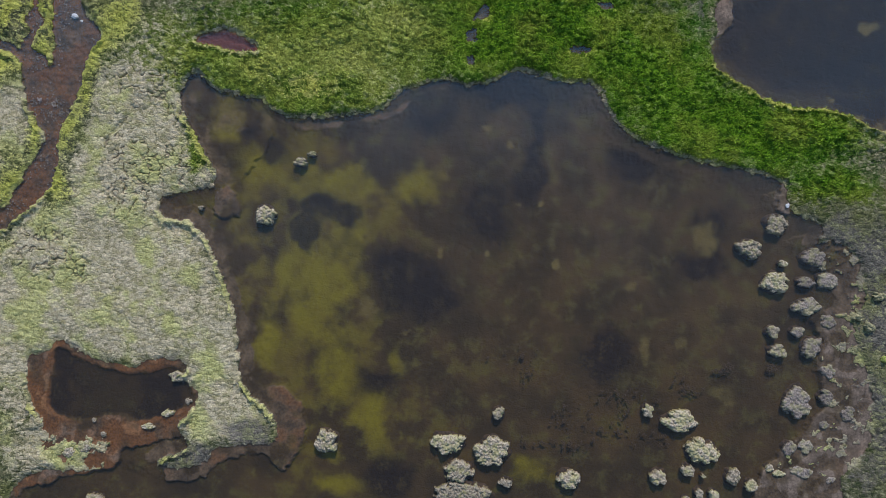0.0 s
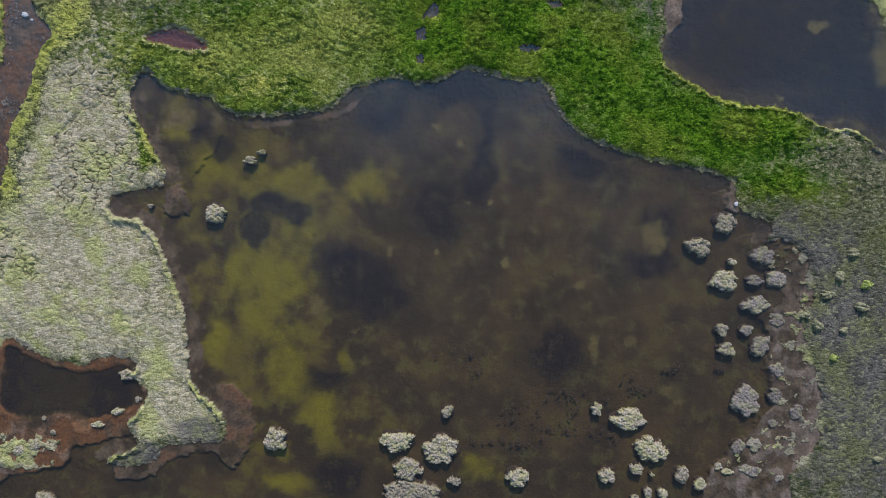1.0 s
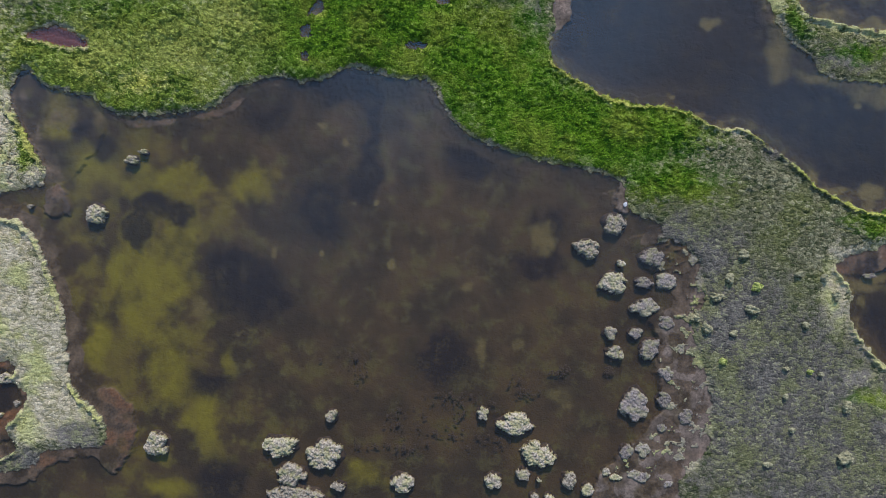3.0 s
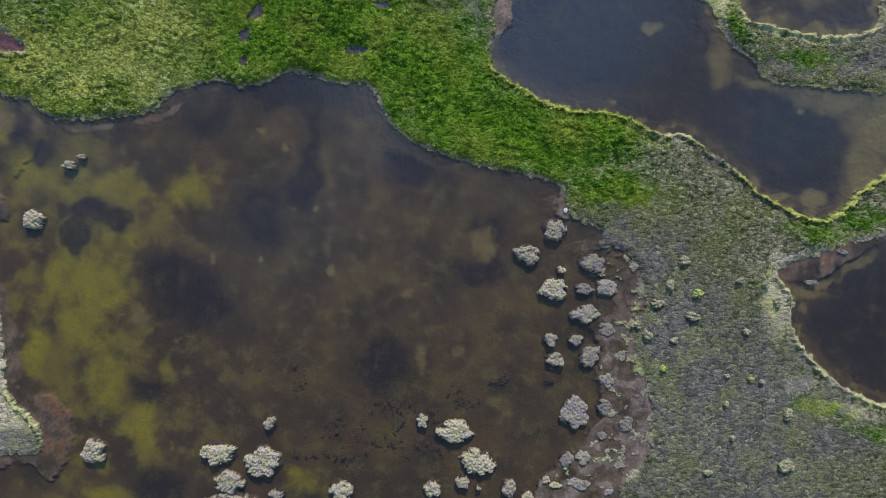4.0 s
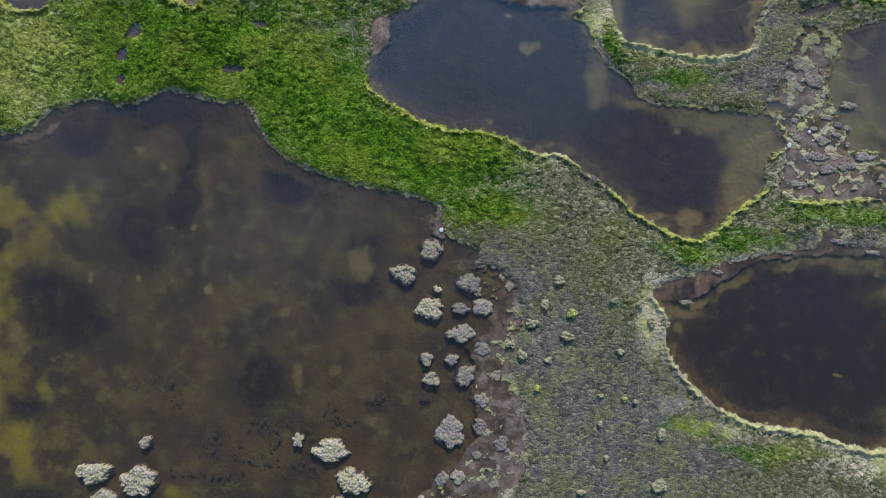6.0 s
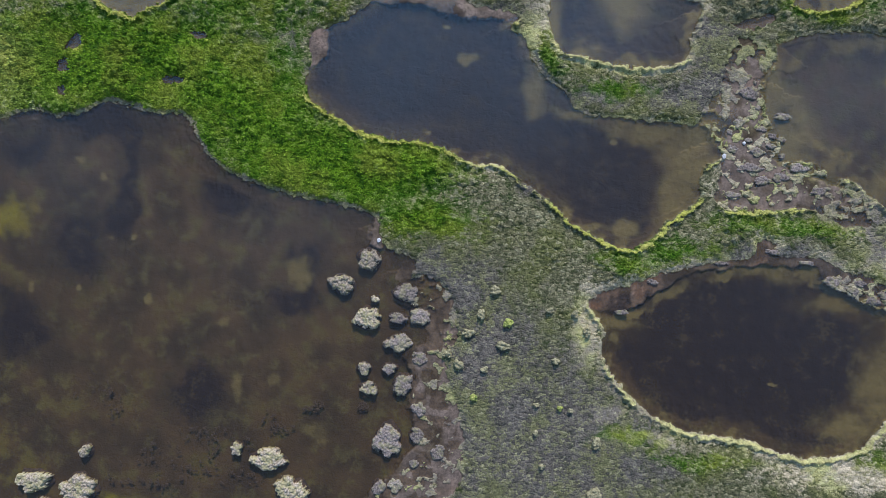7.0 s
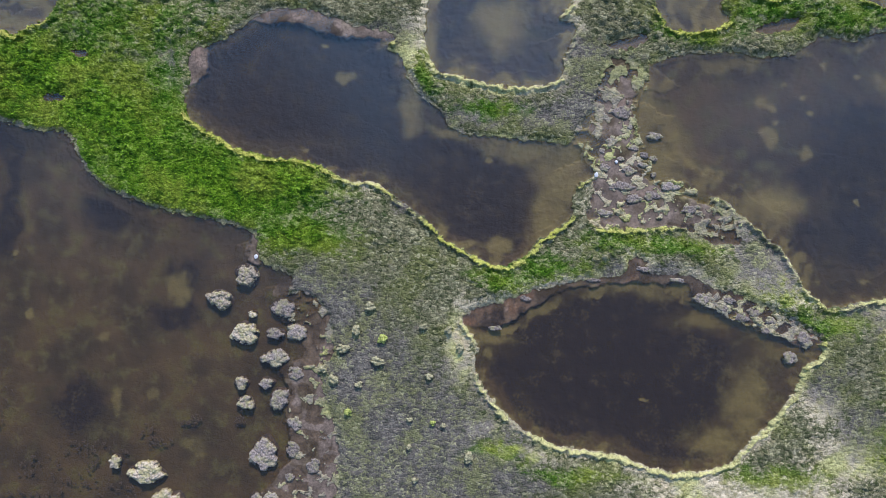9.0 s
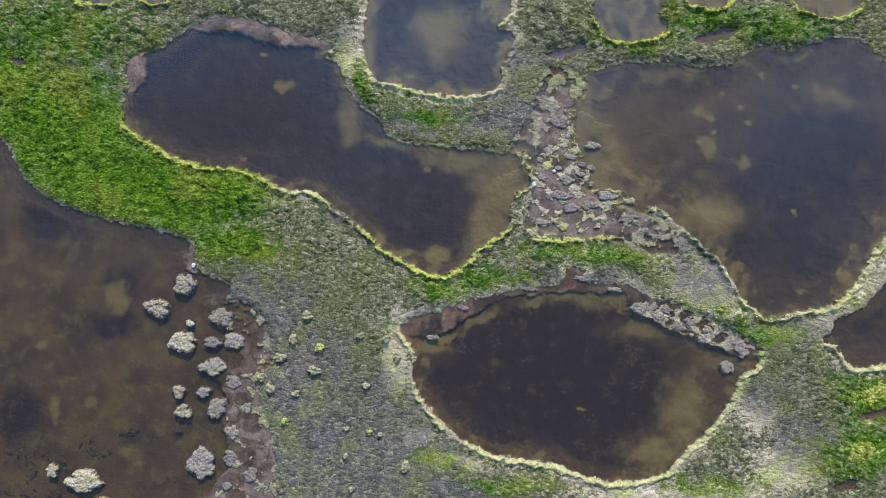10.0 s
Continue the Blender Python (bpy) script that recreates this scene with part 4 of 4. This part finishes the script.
    m = step(0.16, -0.10, signed(BAY_POOL, x, y) + 0.6 * ledge)
    bay = m
    floor, mud = floor * (1 - m) + m * -0.10, mud * (1 - m)
    brook = step(0.1, -0.1, signed(STREAM, x, y))
    floor = floor * (1 - brook) + brook * (-0.06 + 0.07 * fractal(x, y, 1.4, 27) + 0.04 * grain(x, y, 6.0, 28))
    olive = np.zeros(x.shape, np.float32)
    for outline in (MARGIN_FLAT, ISTHMUS_FLAT):
        off = signed(outline, x, y) + 1.5 * ledge + 0.2
        olive = np.maximum(olive, step(0.75, 0.35, off) * step(-0.15, 0.1, off) * (0.5 + 0.6 * step(-0.2, 0.3, fractal(x, y, 0.7, 36))))
    mud, rust = np.maximum(mud, 0.85 * brook), np.maximum(rust, 0.7 * brook)
    rust = np.maximum(rust, 0.9 * step(0.3, -0.1, signed(RED_PUDDLE, x, y)))
    mud = np.maximum(mud, 0.8 * step(0.3, -0.1, signed(RED_PUDDLE, x, y)))
    height = np.where(land > -0.03, np.maximum(top, floor), floor)
    wet = step(0.05, -0.03, land)
    cracks = step(0.10, 0.02, np.abs(fractal(x, y, 1.5, 91, 3))) * step(0.25, 0.7, blobs(CRACKED, sx, sy)) * step(0.2, 0.4, land)
    (ax, ay), (bx, by) = TRACK
    s = np.clip(((x - ax) * (bx - ax) + (y - ay) * (by - ay)) / ((bx - ax) ** 2 + (by - ay) ** 2), 0, 1)
    rut = step(0.14, 0.03, np.hypot(x - ax - s * (bx - ax), y - ay - s * (by - ay)) + 0.05 * grain(x, y, 4.0, 92))
    height = height - 0.05 * cracks - 0.07 * rut
    wet, mud = np.maximum(wet, 0.55 * cracks), np.maximum(mud, 0.6 * cracks)
    algae = np.maximum(blobs(ALGAE, sx, sy), 0.42 * blobs(ALGAE_HAZE, sx, sy))
    rx, ry = x + 0.22 * fractal(x, y, 2.2, 61), y + 0.22 * fractal(x, y, 2.2, 63)
    shallow = blobs(PALE_BED, sx, sy)
    shoal_width = shelf * (1 + 1.5 * fractal(x, y, 0.5, 33, 4, 0.6)) * (0.25 + 0.75 * step(-0.9, 0.0, north + 0.4 * grain(x, y, 0.3, 34)))
    shoal = pale_edge * step(0.18, -0.18, deep - shoal_width) * (0.55 + 0.6 * step(-0.3, 0.3, fractal(x, y, 1.7, 35)))
    shallow = np.maximum(shallow, np.maximum(shoal, olive))
    # the bed darkens away from the shore, in place of light lost with depth
    depth_dark = np.maximum(0.6 * bay, 1 - 0.8 * shallow) * np.maximum(np.maximum(0.6 * bay, peat * step(-0.1, 0.6, deep - 0.8 * shoal_width)), np.maximum(blobs(DEPTH_DARKS, sx, sy), 0.85 * blobs(DARK_BED, sx, sy)))
    pale = np.maximum(np.maximum(0.8 * blobs(PALE_SPOTS, rx, ry, 1.4), 1.0 * blobs(POOL_SPOTS, rx, ry, 1.2)), 0.9 * shallow)
    # yellow moss rim; stronger on sun-facing shores, the sun's brightness put into its colour
    sunlit_gold = np.exp(-((land - 0.13) / 0.10) ** 2) * (0.05 + 0.95 * sunny * (0.4 + 0.6 * knolls)) * (1 - 0.4 * heath) * (1 - 0.6 * broken) * (1 - 0.6 * plain)
    return height, (lush, heath, np.maximum(sunlit_gold, gold * np.maximum(0.72, step(0.5, 0.1, land))), straw), (algae, depth_dark, pale, wet), (wet, mud, rust, wet), (tone, land, small, wet)


def spaced(lo, hi, fine, far):
    """Even steps between lo and hi, then ever longer ones out to far."""
    inner = np.arange(lo, hi, fine)
    out, step_len = [0.0], fine
    while out[-1] < far:
        step_len *= 1.22
        out.append(out[-1] + step_len)
    tail = np.array(out[1:])
    return np.concatenate([lo - tail[::-1], inner, inner[-1] + tail])


def sampled(x, y):
    """Height, cover, state and turf of the built ground at loose places, from its own grid."""
    i = np.clip(np.searchsorted(ground_x, x) - 1, 0, len(ground_x) - 2)
    j = np.clip(np.searchsorted(ground_y, y) - 1, 0, len(ground_y) - 2)
    u, v = (x - ground_x[i]) / (ground_x[i + 1] - ground_x[i]), (y - ground_y[j]) / (ground_y[j + 1] - ground_y[j])
    h = GRID["height"].reshape(len(ground_y), len(ground_x))
    z = (h[j, i] * (1 - u) + h[j, i + 1] * u) * (1 - v) + (h[j + 1, i] * (1 - u) + h[j + 1, i + 1] * u) * v
    k = (j + (v > 0.5)) * len(ground_x) + i + (u > 0.5)
    return z, [c[k] for c in GRID["cover"]], [c[k] for c in GRID["state"]], [c[k] for c in GRID["turf"]]


GRID = {}


def sheet_mesh(name, gx, gy):
    xx, yy = np.meshgrid(gx, gy)
    x, y = xx.ravel(), yy.ravel()
    height, cover, bedtone, state, turf = terrain(x, y)
    GRID.update(height=height, cover=cover, state=state, turf=turf)
    n, m = len(gx), len(gy)
    i = (np.arange(m - 1)[:, None] * n + np.arange(n - 1)[None, :]).ravel()
    quads = np.stack([i, i + 1, i + n + 1, i + n], 1).astype(np.int32)
    me = bpy.data.meshes.new(name)
    me.vertices.add(len(x))
    me.vertices.foreach_set("co", np.stack([x, y, height], 1).astype(np.float32).ravel())
    me.loops.add(quads.size)
    me.loops.foreach_set("vertex_index", quads.ravel())
    me.polygons.add(len(quads))
    me.polygons.foreach_set("loop_start", np.arange(0, quads.size, 4, dtype=np.int32))
    me.update(calc_edges=True)
    me.polygons.foreach_set("use_smooth", np.ones(len(quads), bool))
    for key, rgb in (("cover", cover), ("bed", bedtone), ("state", state), ("turf", turf)):
        at = me.attributes.new(key, "FLOAT_COLOR", "POINT")
        at.data.foreach_set("color", np.stack(rgb, 1).astype(np.float32).ravel())
    return me


ground_x, ground_y = spaced(-20.2, 47.2, GROUND_STEP, 900.0), spaced(-12.4, 15.2, GROUND_STEP, 900.0)
ground_mesh = sheet_mesh("ground", ground_x, ground_y)
ground_mesh.materials.append(ground_mat)
ground = tagged(new("ground", ground_mesh), "mossy bog ground with grass, heath and peat mud", "ground", kind="structure")

# each pool has its own sheet of water, at its own level
for k, (outline, _, _, _, label) in enumerate(POOLS.values()):
    p = np.array(outline)
    cell = 0.2
    gx = np.arange(p[:, 0].min() - 0.8, p[:, 0].max() + 0.8, cell)
    gy = np.arange(p[:, 1].min() - 0.8, p[:, 1].max() + 0.8, cell)
    xx, yy = np.meshgrid(gx, gy)
    d = signed(outline, xx.ravel(), yy.ravel()).reshape(xx.shape)
    keep = d < 0.42
    index = -np.ones(keep.shape, int)
    index[keep] = np.arange(keep.sum())
    cells = keep[:-1, :-1] & keep[1:, :-1] & keep[:-1, 1:] & keep[1:, 1:]
    r, c = np.nonzero(cells)
    faces = np.stack([index[r, c], index[r, c + 1], index[r + 1, c + 1], index[r + 1, c]], 1)
    level = -0.004 * (k % 5)
    me = bpy.data.meshes.new("water")
    me.from_pydata(np.stack([xx[keep], yy[keep], np.full(keep.sum(), level)], 1).tolist(), [], faces.tolist())
    me.materials.append(water_mat)
    tagged(new("water", me), label, "pool", kind="structure")


# ---- tussocks ----
def tussock_mesh(name, rx, ry, seed, mat):
    """A lichen hummock: a lobed dome with a billowing, cauliflower top and a foot that goes under water."""
    rng = np.random.default_rng(seed)
    size = math.sqrt(rx * ry)
    cell = 0.030 if size > 0.25 else 0.020
    tall = min(0.24, 0.10 + 0.26 * size)
    gx, gy = np.arange(-1.45 * rx, 1.45 * rx, cell), np.arange(-1.45 * ry, 1.45 * ry, cell)
    xx, yy = np.meshgrid(gx, gy)
    ox, oy = rng.uniform(0, 90, 2)
    u = (xx + 0.10 * size * fractal(xx + ox, yy + oy, 3.0 / size ** 0.5, seed, 2)) / rx
    v = (yy + 0.10 * size * fractal(xx + oy, yy + ox, 3.0 / size ** 0.5, seed + 1, 2)) / ry
    field = 1 - (u * u + v * v) / 0.55
    for k in range(4 + int(7 * size)):
        ang, far, wide = rng.uniform(0, 2 * math.pi), rng.uniform(0.45, 0.72), rng.uniform(0.28, 0.46)
        field = np.maximum(field, (1 - ((u - far * math.cos(ang)) ** 2 + (v - far * math.sin(ang)) ** 2) / wide ** 2) * rng.uniform(0.5, 1.0))
    field = field + 0.62 * fractal(xx + ox, yy + oy, 4.0, seed + 2, 3, 0.75)
    coarse = clumps(xx + ox + 0.05 * grain(xx, yy, 6.0, seed), yy + oy, 4.2, seed + 5)[0]
    crumbs = clumps(xx + ox, yy + oy, 9.0, seed + 6)[0]
    body = np.sqrt(np.clip(field * 1.6, 0, 1))
    z = tall * body * (0.36 + 0.32 * coarse + 0.52 * crumbs) + 0.012 * grain(xx + ox, yy + oy, 18.0, seed + 9)
    z = np.where(field > 0.0, z, -0.14)
    keep = field > -0.35
    index = -np.ones(keep.shape, int)
    index[keep] = np.arange(keep.sum())
    r, c = np.nonzero(keep[:-1, :-1] & keep[1:, :-1] & keep[:-1, 1:] & keep[1:, 1:])
    faces = np.stack([index[r, c], index[r, c + 1], index[r + 1, c + 1], index[r + 1, c]], 1)
    me = bpy.data.meshes.new(name)
    me.from_pydata(np.stack([xx[keep], yy[keep], z[keep]], 1).tolist(), [], faces.tolist())
    me.polygons.foreach_set("use_smooth", np.ones(len(faces), bool))
    me.materials.append(mat)
    return me


def foot_mesh(name, rx, ry, seed):
    """The dark peat foot of a tussock: a low, ragged skirt just under the water."""
    rings, segs = 4, 22
    th = np.linspace(0, 2 * math.pi, segs, endpoint=False)
    ragged = 1.12 + 0.35 * fractal(np.cos(th) + seed * 0.37, np.sin(th) + seed * 0.61, 1.4, seed, 3, 0.6)
    verts, faces = [(0.0, 0.0, -0.02)], [(0, 1 + i, 1 + (i + 1) % segs) for i in range(segs)]
    for k in range(1, rings + 1):
        s = k / rings
        z = -0.03 - 0.06 * s ** 2 if k < rings else -0.30
        verts += [(s * q * rx * math.cos(a), s * q * ry * math.sin(a), z) for a, q in zip(th, ragged)]
    for k in range(rings - 1):
        a = 1 + k * segs
        faces += [(a + i, a + segs + i, a + segs + (i + 1) % segs, a + (i + 1) % segs) for i in range(segs)]
    me = bpy.data.meshes.new(name)
    me.from_pydata(verts, [], faces)
    me.polygons.foreach_set("use_smooth", np.ones(len(faces), bool))
    me.materials.append(peat_mat)
    return me


seed = 100
for items, label, group, wet, tall in ((POOL_TUSSOCKS, "pale lichen-crusted tussock standing in brown water", "tussocks in the wide pool", True, 0.72),
                                 (SHORE_TUSSOCKS, "grey-green lichen tussock on a muddy shore", "tussocks along the muddy shore", True, 0.62),
                                 (NECK_TUSSOCKS, "pale grey tussock on wet mud between pools", "tussocks on the neck of mud", False, 0.55),
                                 (MARGIN_TUSSOCKS, "pale lichen tussock at the margin of a dark pool", "tussocks at pool margins", False, 0.6),
                                 (BAY_TUSSOCKS, "small cream tussock on rust-brown mud of a bay", "tussocks in the muddy bay", False, 0.6)):
    for cx, cy, rx, ry in items:
        if wet:
            cy, rx, ry = cy - 0.08, 1.08 * rx, 1.08 * ry
        seed += 1
        ob = new("tussock")
        ob.empty_display_size = 0.2
        ob.location = (cx, cy, 0.0)
        weathered = items is not POOL_TUSSOCKS and (cx > 16.2 or items not in (SHORE_TUSSOCKS, BAY_TUSSOCKS))
        tagged(ob, "brown-grey heath tussock merging into a muddy shore" if weathered and items is SHORE_TUSSOCKS else label, "tussock", group)
        crown = new("crown", tussock_mesh("crown", rx, ry, seed, brown_tussock_mat if weathered else tussock_mat))
        crown.parent, crown.scale = ob, (1, 1, tall * (0.75 if weathered else 1.0))
        if wet:
            foot = tagged(new("foot", foot_mesh("foot", rx, ry, seed)), "dark wet peat foot")
            foot.parent = ob


# ---- turf: grass, sedge and heath shoots ----
def turf_mesh(name, count, seed, wanted):
    """Many small tufts of leaning blades, rooted on the ground; wanted gives the share kept by cover."""
    rng = np.random.default_rng(seed)
    x, y = rng.uniform(-20.2, 47.2, count), rng.uniform(-12.4, 15.2, count)
    height, cover, state, turf = sampled(x, y)
    keep = (state[0] < 0.25) & (rng.random(count) < wanted(*cover))
    x, y, height = x[keep], y[keep], height[keep]
    cover, turf = [c[keep] for c in cover], [c[keep] for c in turf]
    n, blades = len(x), 4
    long = (0.06 + 0.04 * cover[0]) * rng.uniform(0.65, 1.35, n)
    turn = rng.uniform(0, 2 * math.pi, (n, 1)) + np.arange(blades) * 2 * math.pi / blades + rng.normal(0, 0.4, (n, blades))
    lean = rng.uniform(0.35, 1.1, (n, blades)) * long[:, None]
    rise = np.sqrt(np.maximum(1.25 * long[:, None] ** 2 - lean ** 2, (0.4 * long[:, None]) ** 2))
    cs, sn = np.cos(turn), np.sin(turn)
    wide = 0.014 + 0.014 * rng.random((n, blades))
    root_x, root_y = x[:, None] + 0.25 * lean * cs, y[:, None] + 0.25 * lean * sn
    base = height[:, None] - 0.01
    a = np.stack([root_x - wide * sn, root_y + wide * cs, base + 0 * rise], -1)
    b = np.stack([root_x + wide * sn, root_y - wide * cs, base + 0 * rise], -1)
    c = np.stack([x[:, None] + (lean + 0.02) * cs, y[:, None] + (lean + 0.02) * sn, base + rise], -1)
    co = np.stack([a, b, c], 2).reshape(-1, 3).astype(np.float32)
    me = bpy.data.meshes.new(name)
    me.vertices.add(len(co))
    me.vertices.foreach_set("co", co.ravel())
    me.loops.add(len(co))
    me.loops.foreach_set("vertex_index", np.arange(len(co), dtype=np.int32))
    me.polygons.add(len(co) // 3)
    me.polygons.foreach_set("loop_start", np.arange(0, len(co), 3, dtype=np.int32))
    me.update(calc_edges=True)
    for key, rgb in (("cover", cover), ("turf", turf)):
        at = me.attributes.new(key, "FLOAT_COLOR", "POINT")
        at.data.foreach_set("color", np.repeat(np.stack(rgb, 1), blades * 3, 0).astype(np.float32).ravel())
    me.materials.append(turf_mat)
    return me


turf_mat, t = material("turf")
place = node(t, "ShaderNodeTexCoord").outputs["Object"]
cover = node(t, "ShaderNodeAttribute", {"attribute_name": "cover"})
plants, _ = plant_colour(t, place, cover)
blade_tone = node(t, "ShaderNodeNewGeometry").outputs["Random Per Island"]
shade = ramp(t, blade_tone, 0.0, 1.0, 0.65, 1.5)
plants = mix(t, 1.0, plants, node(t, "ShaderNodeCombineColor", None, Red=shade, Green=shade, Blue=shade).outputs[0], "MULTIPLY")
finish(t, plants, 0.8, None, specular=0.08)
tagged(new("grass", turf_mesh("grass", 420000, 71, lambda lush, heath, rim, straw: 0.06 + 0.34 * step(0.3, 0.9, lush))),
       "short green and straw-coloured bog grass", "grass", kind="stuff")


# ---- small things ----
def pebble_shape(rng, size, flat=0.6, rings=3, segs=7):
    """Points and faces of one rough, closed pebble round the origin."""
    pts, faces = [(0, 0, size * flat)], []
    for k in range(1, rings + 1):
        phi = math.pi * k / (rings + 1)
        for j in range(segs):
            th = 2 * math.pi * (j + 0.5 * (k % 2)) / segs
            r = size * rng.uniform(0.75, 1.2)
            pts.append((r * math.sin(phi) * math.cos(th), r * math.sin(phi) * math.sin(th), r * flat * math.cos(phi)))
    pts.append((0, 0, -size * flat))
    faces += [(0, 1 + j, 1 + (j + 1) % segs) for j in range(segs)]
    for k in range(rings - 1):
        a = 1 + k * segs
        for j in range(segs):
            faces.append((a + j, a + segs + j, a + segs + (j + 1) % segs, a + (j + 1) % segs))
    end, a = len(pts) - 1, 1 + (rings - 1) * segs
    faces += [(end, a + (j + 1) % segs, a + j) for j in range(segs)]
    return pts, faces


def scatter_mesh(name, spots, mat, rng, flat=0.6, rings=2, segs=6):
    """Pebbles or crumbs at (x, y, z, size), joined."""
    verts, faces = [], []
    for x, y, z, size in spots:
        p, f = pebble_shape(rng, size, flat, rings, segs)
        turn = rng.uniform(0, 6.28)
        cs, sn, long = math.cos(turn), math.sin(turn), rng.uniform(1.0, 1.6)
        base = len(verts)
        verts += [(x + cs * a * long - sn * b, y + sn * a * long + cs * b, z + c) for a, b, c in p]
        faces += [tuple(base + i for i in q) for q in f]
    me = bpy.data.meshes.new(name)
    me.from_pydata(verts, [], faces)
    me.materials.append(mat)
    return me


rng = np.random.default_rng(5)
spots = []
for cx, cy, rx, ry in CRUMBS:
    for _ in range(int(10 + 18 * (rx * ry) ** 0.5)):
        x, y = rng.normal(cx, rx * 0.55), rng.normal(cy, ry * 0.55)
        for _ in range(rng.integers(1, 4)):
            spots.append((x + rng.normal(0, 0.07), y + rng.normal(0, 0.05), -0.02, rng.uniform(0.015, 0.065)))
tagged(new("peat_crumbs", scatter_mesh("peat_crumbs", spots, crumb_mat, rng, 0.32)), "dark crumbs of peat lying in shallow water", "peat", kind="stuff")

# gravel in the bed of the stream
tries = 9000
x, y = rng.uniform(-19.5, -14.2, tries), rng.uniform(-0.5, 11.5, tries)
inside = signed(STREAM, x, y) < -0.08
dry = signed(STREAM_ISLE, x, y) > 0.1
bars = fractal(x, y, 0.7, 81, 3) > rng.uniform(-0.15, 0.45, tries)
x, y = x[inside & dry & bars], y[inside & dry & bars]
z = terrain(x, y)[0]
spots = [(a, b, c + 0.01, rng.uniform(0.012, 0.05) ** 1.0) for a, b, c in zip(x, y, z)]
tagged(new("gravel", scatter_mesh("gravel", spots, gravel_mat, rng, 0.55)), "brown and grey gravel in a stream bed", "gravel", kind="stuff")

for cx, cy, rx, ry in STONES + STONES_EAST:
    p, f = pebble_shape(rng, 1.0, 0.55, 5, 11)
    me = bpy.data.meshes.new("white_stone")
    me.from_pydata([(a * rx, b * ry, c * (rx + ry) * 0.5) for a, b, c in p], [], f)
    me.materials.append(stone_mat)
    ob = new("white_stone", me)
    ob.location = (cx, cy, float(terrain(np.array([cx]), np.array([cy]))[0][0]) + 0.04)
    tagged(ob, "bleached white stone lying on the wet bank", "stone", "white stones")


for k, (cx, cy, rx, ry) in enumerate(BUSHES + KNOLLS):
    bright = k < len(BUSHES)
    me = tussock_mesh("shrub" if bright else "grass_knoll", rx, ry, 700 + k, bush_mat if bright else knoll_mat)
    ob = new("shrub" if bright else "grass_knoll", me)
    ob.location = (cx, cy, float(terrain(np.array([cx]), np.array([cy]))[0][0]) + 0.03)
    if bright:
        tagged(ob, "low yellow-green moss cushion in grey heath", "moss cushion", "moss cushions in the heath")
    else:
        tagged(ob, "pale dry grass knoll in grey heath", "grass knoll", "knolls in the heath")
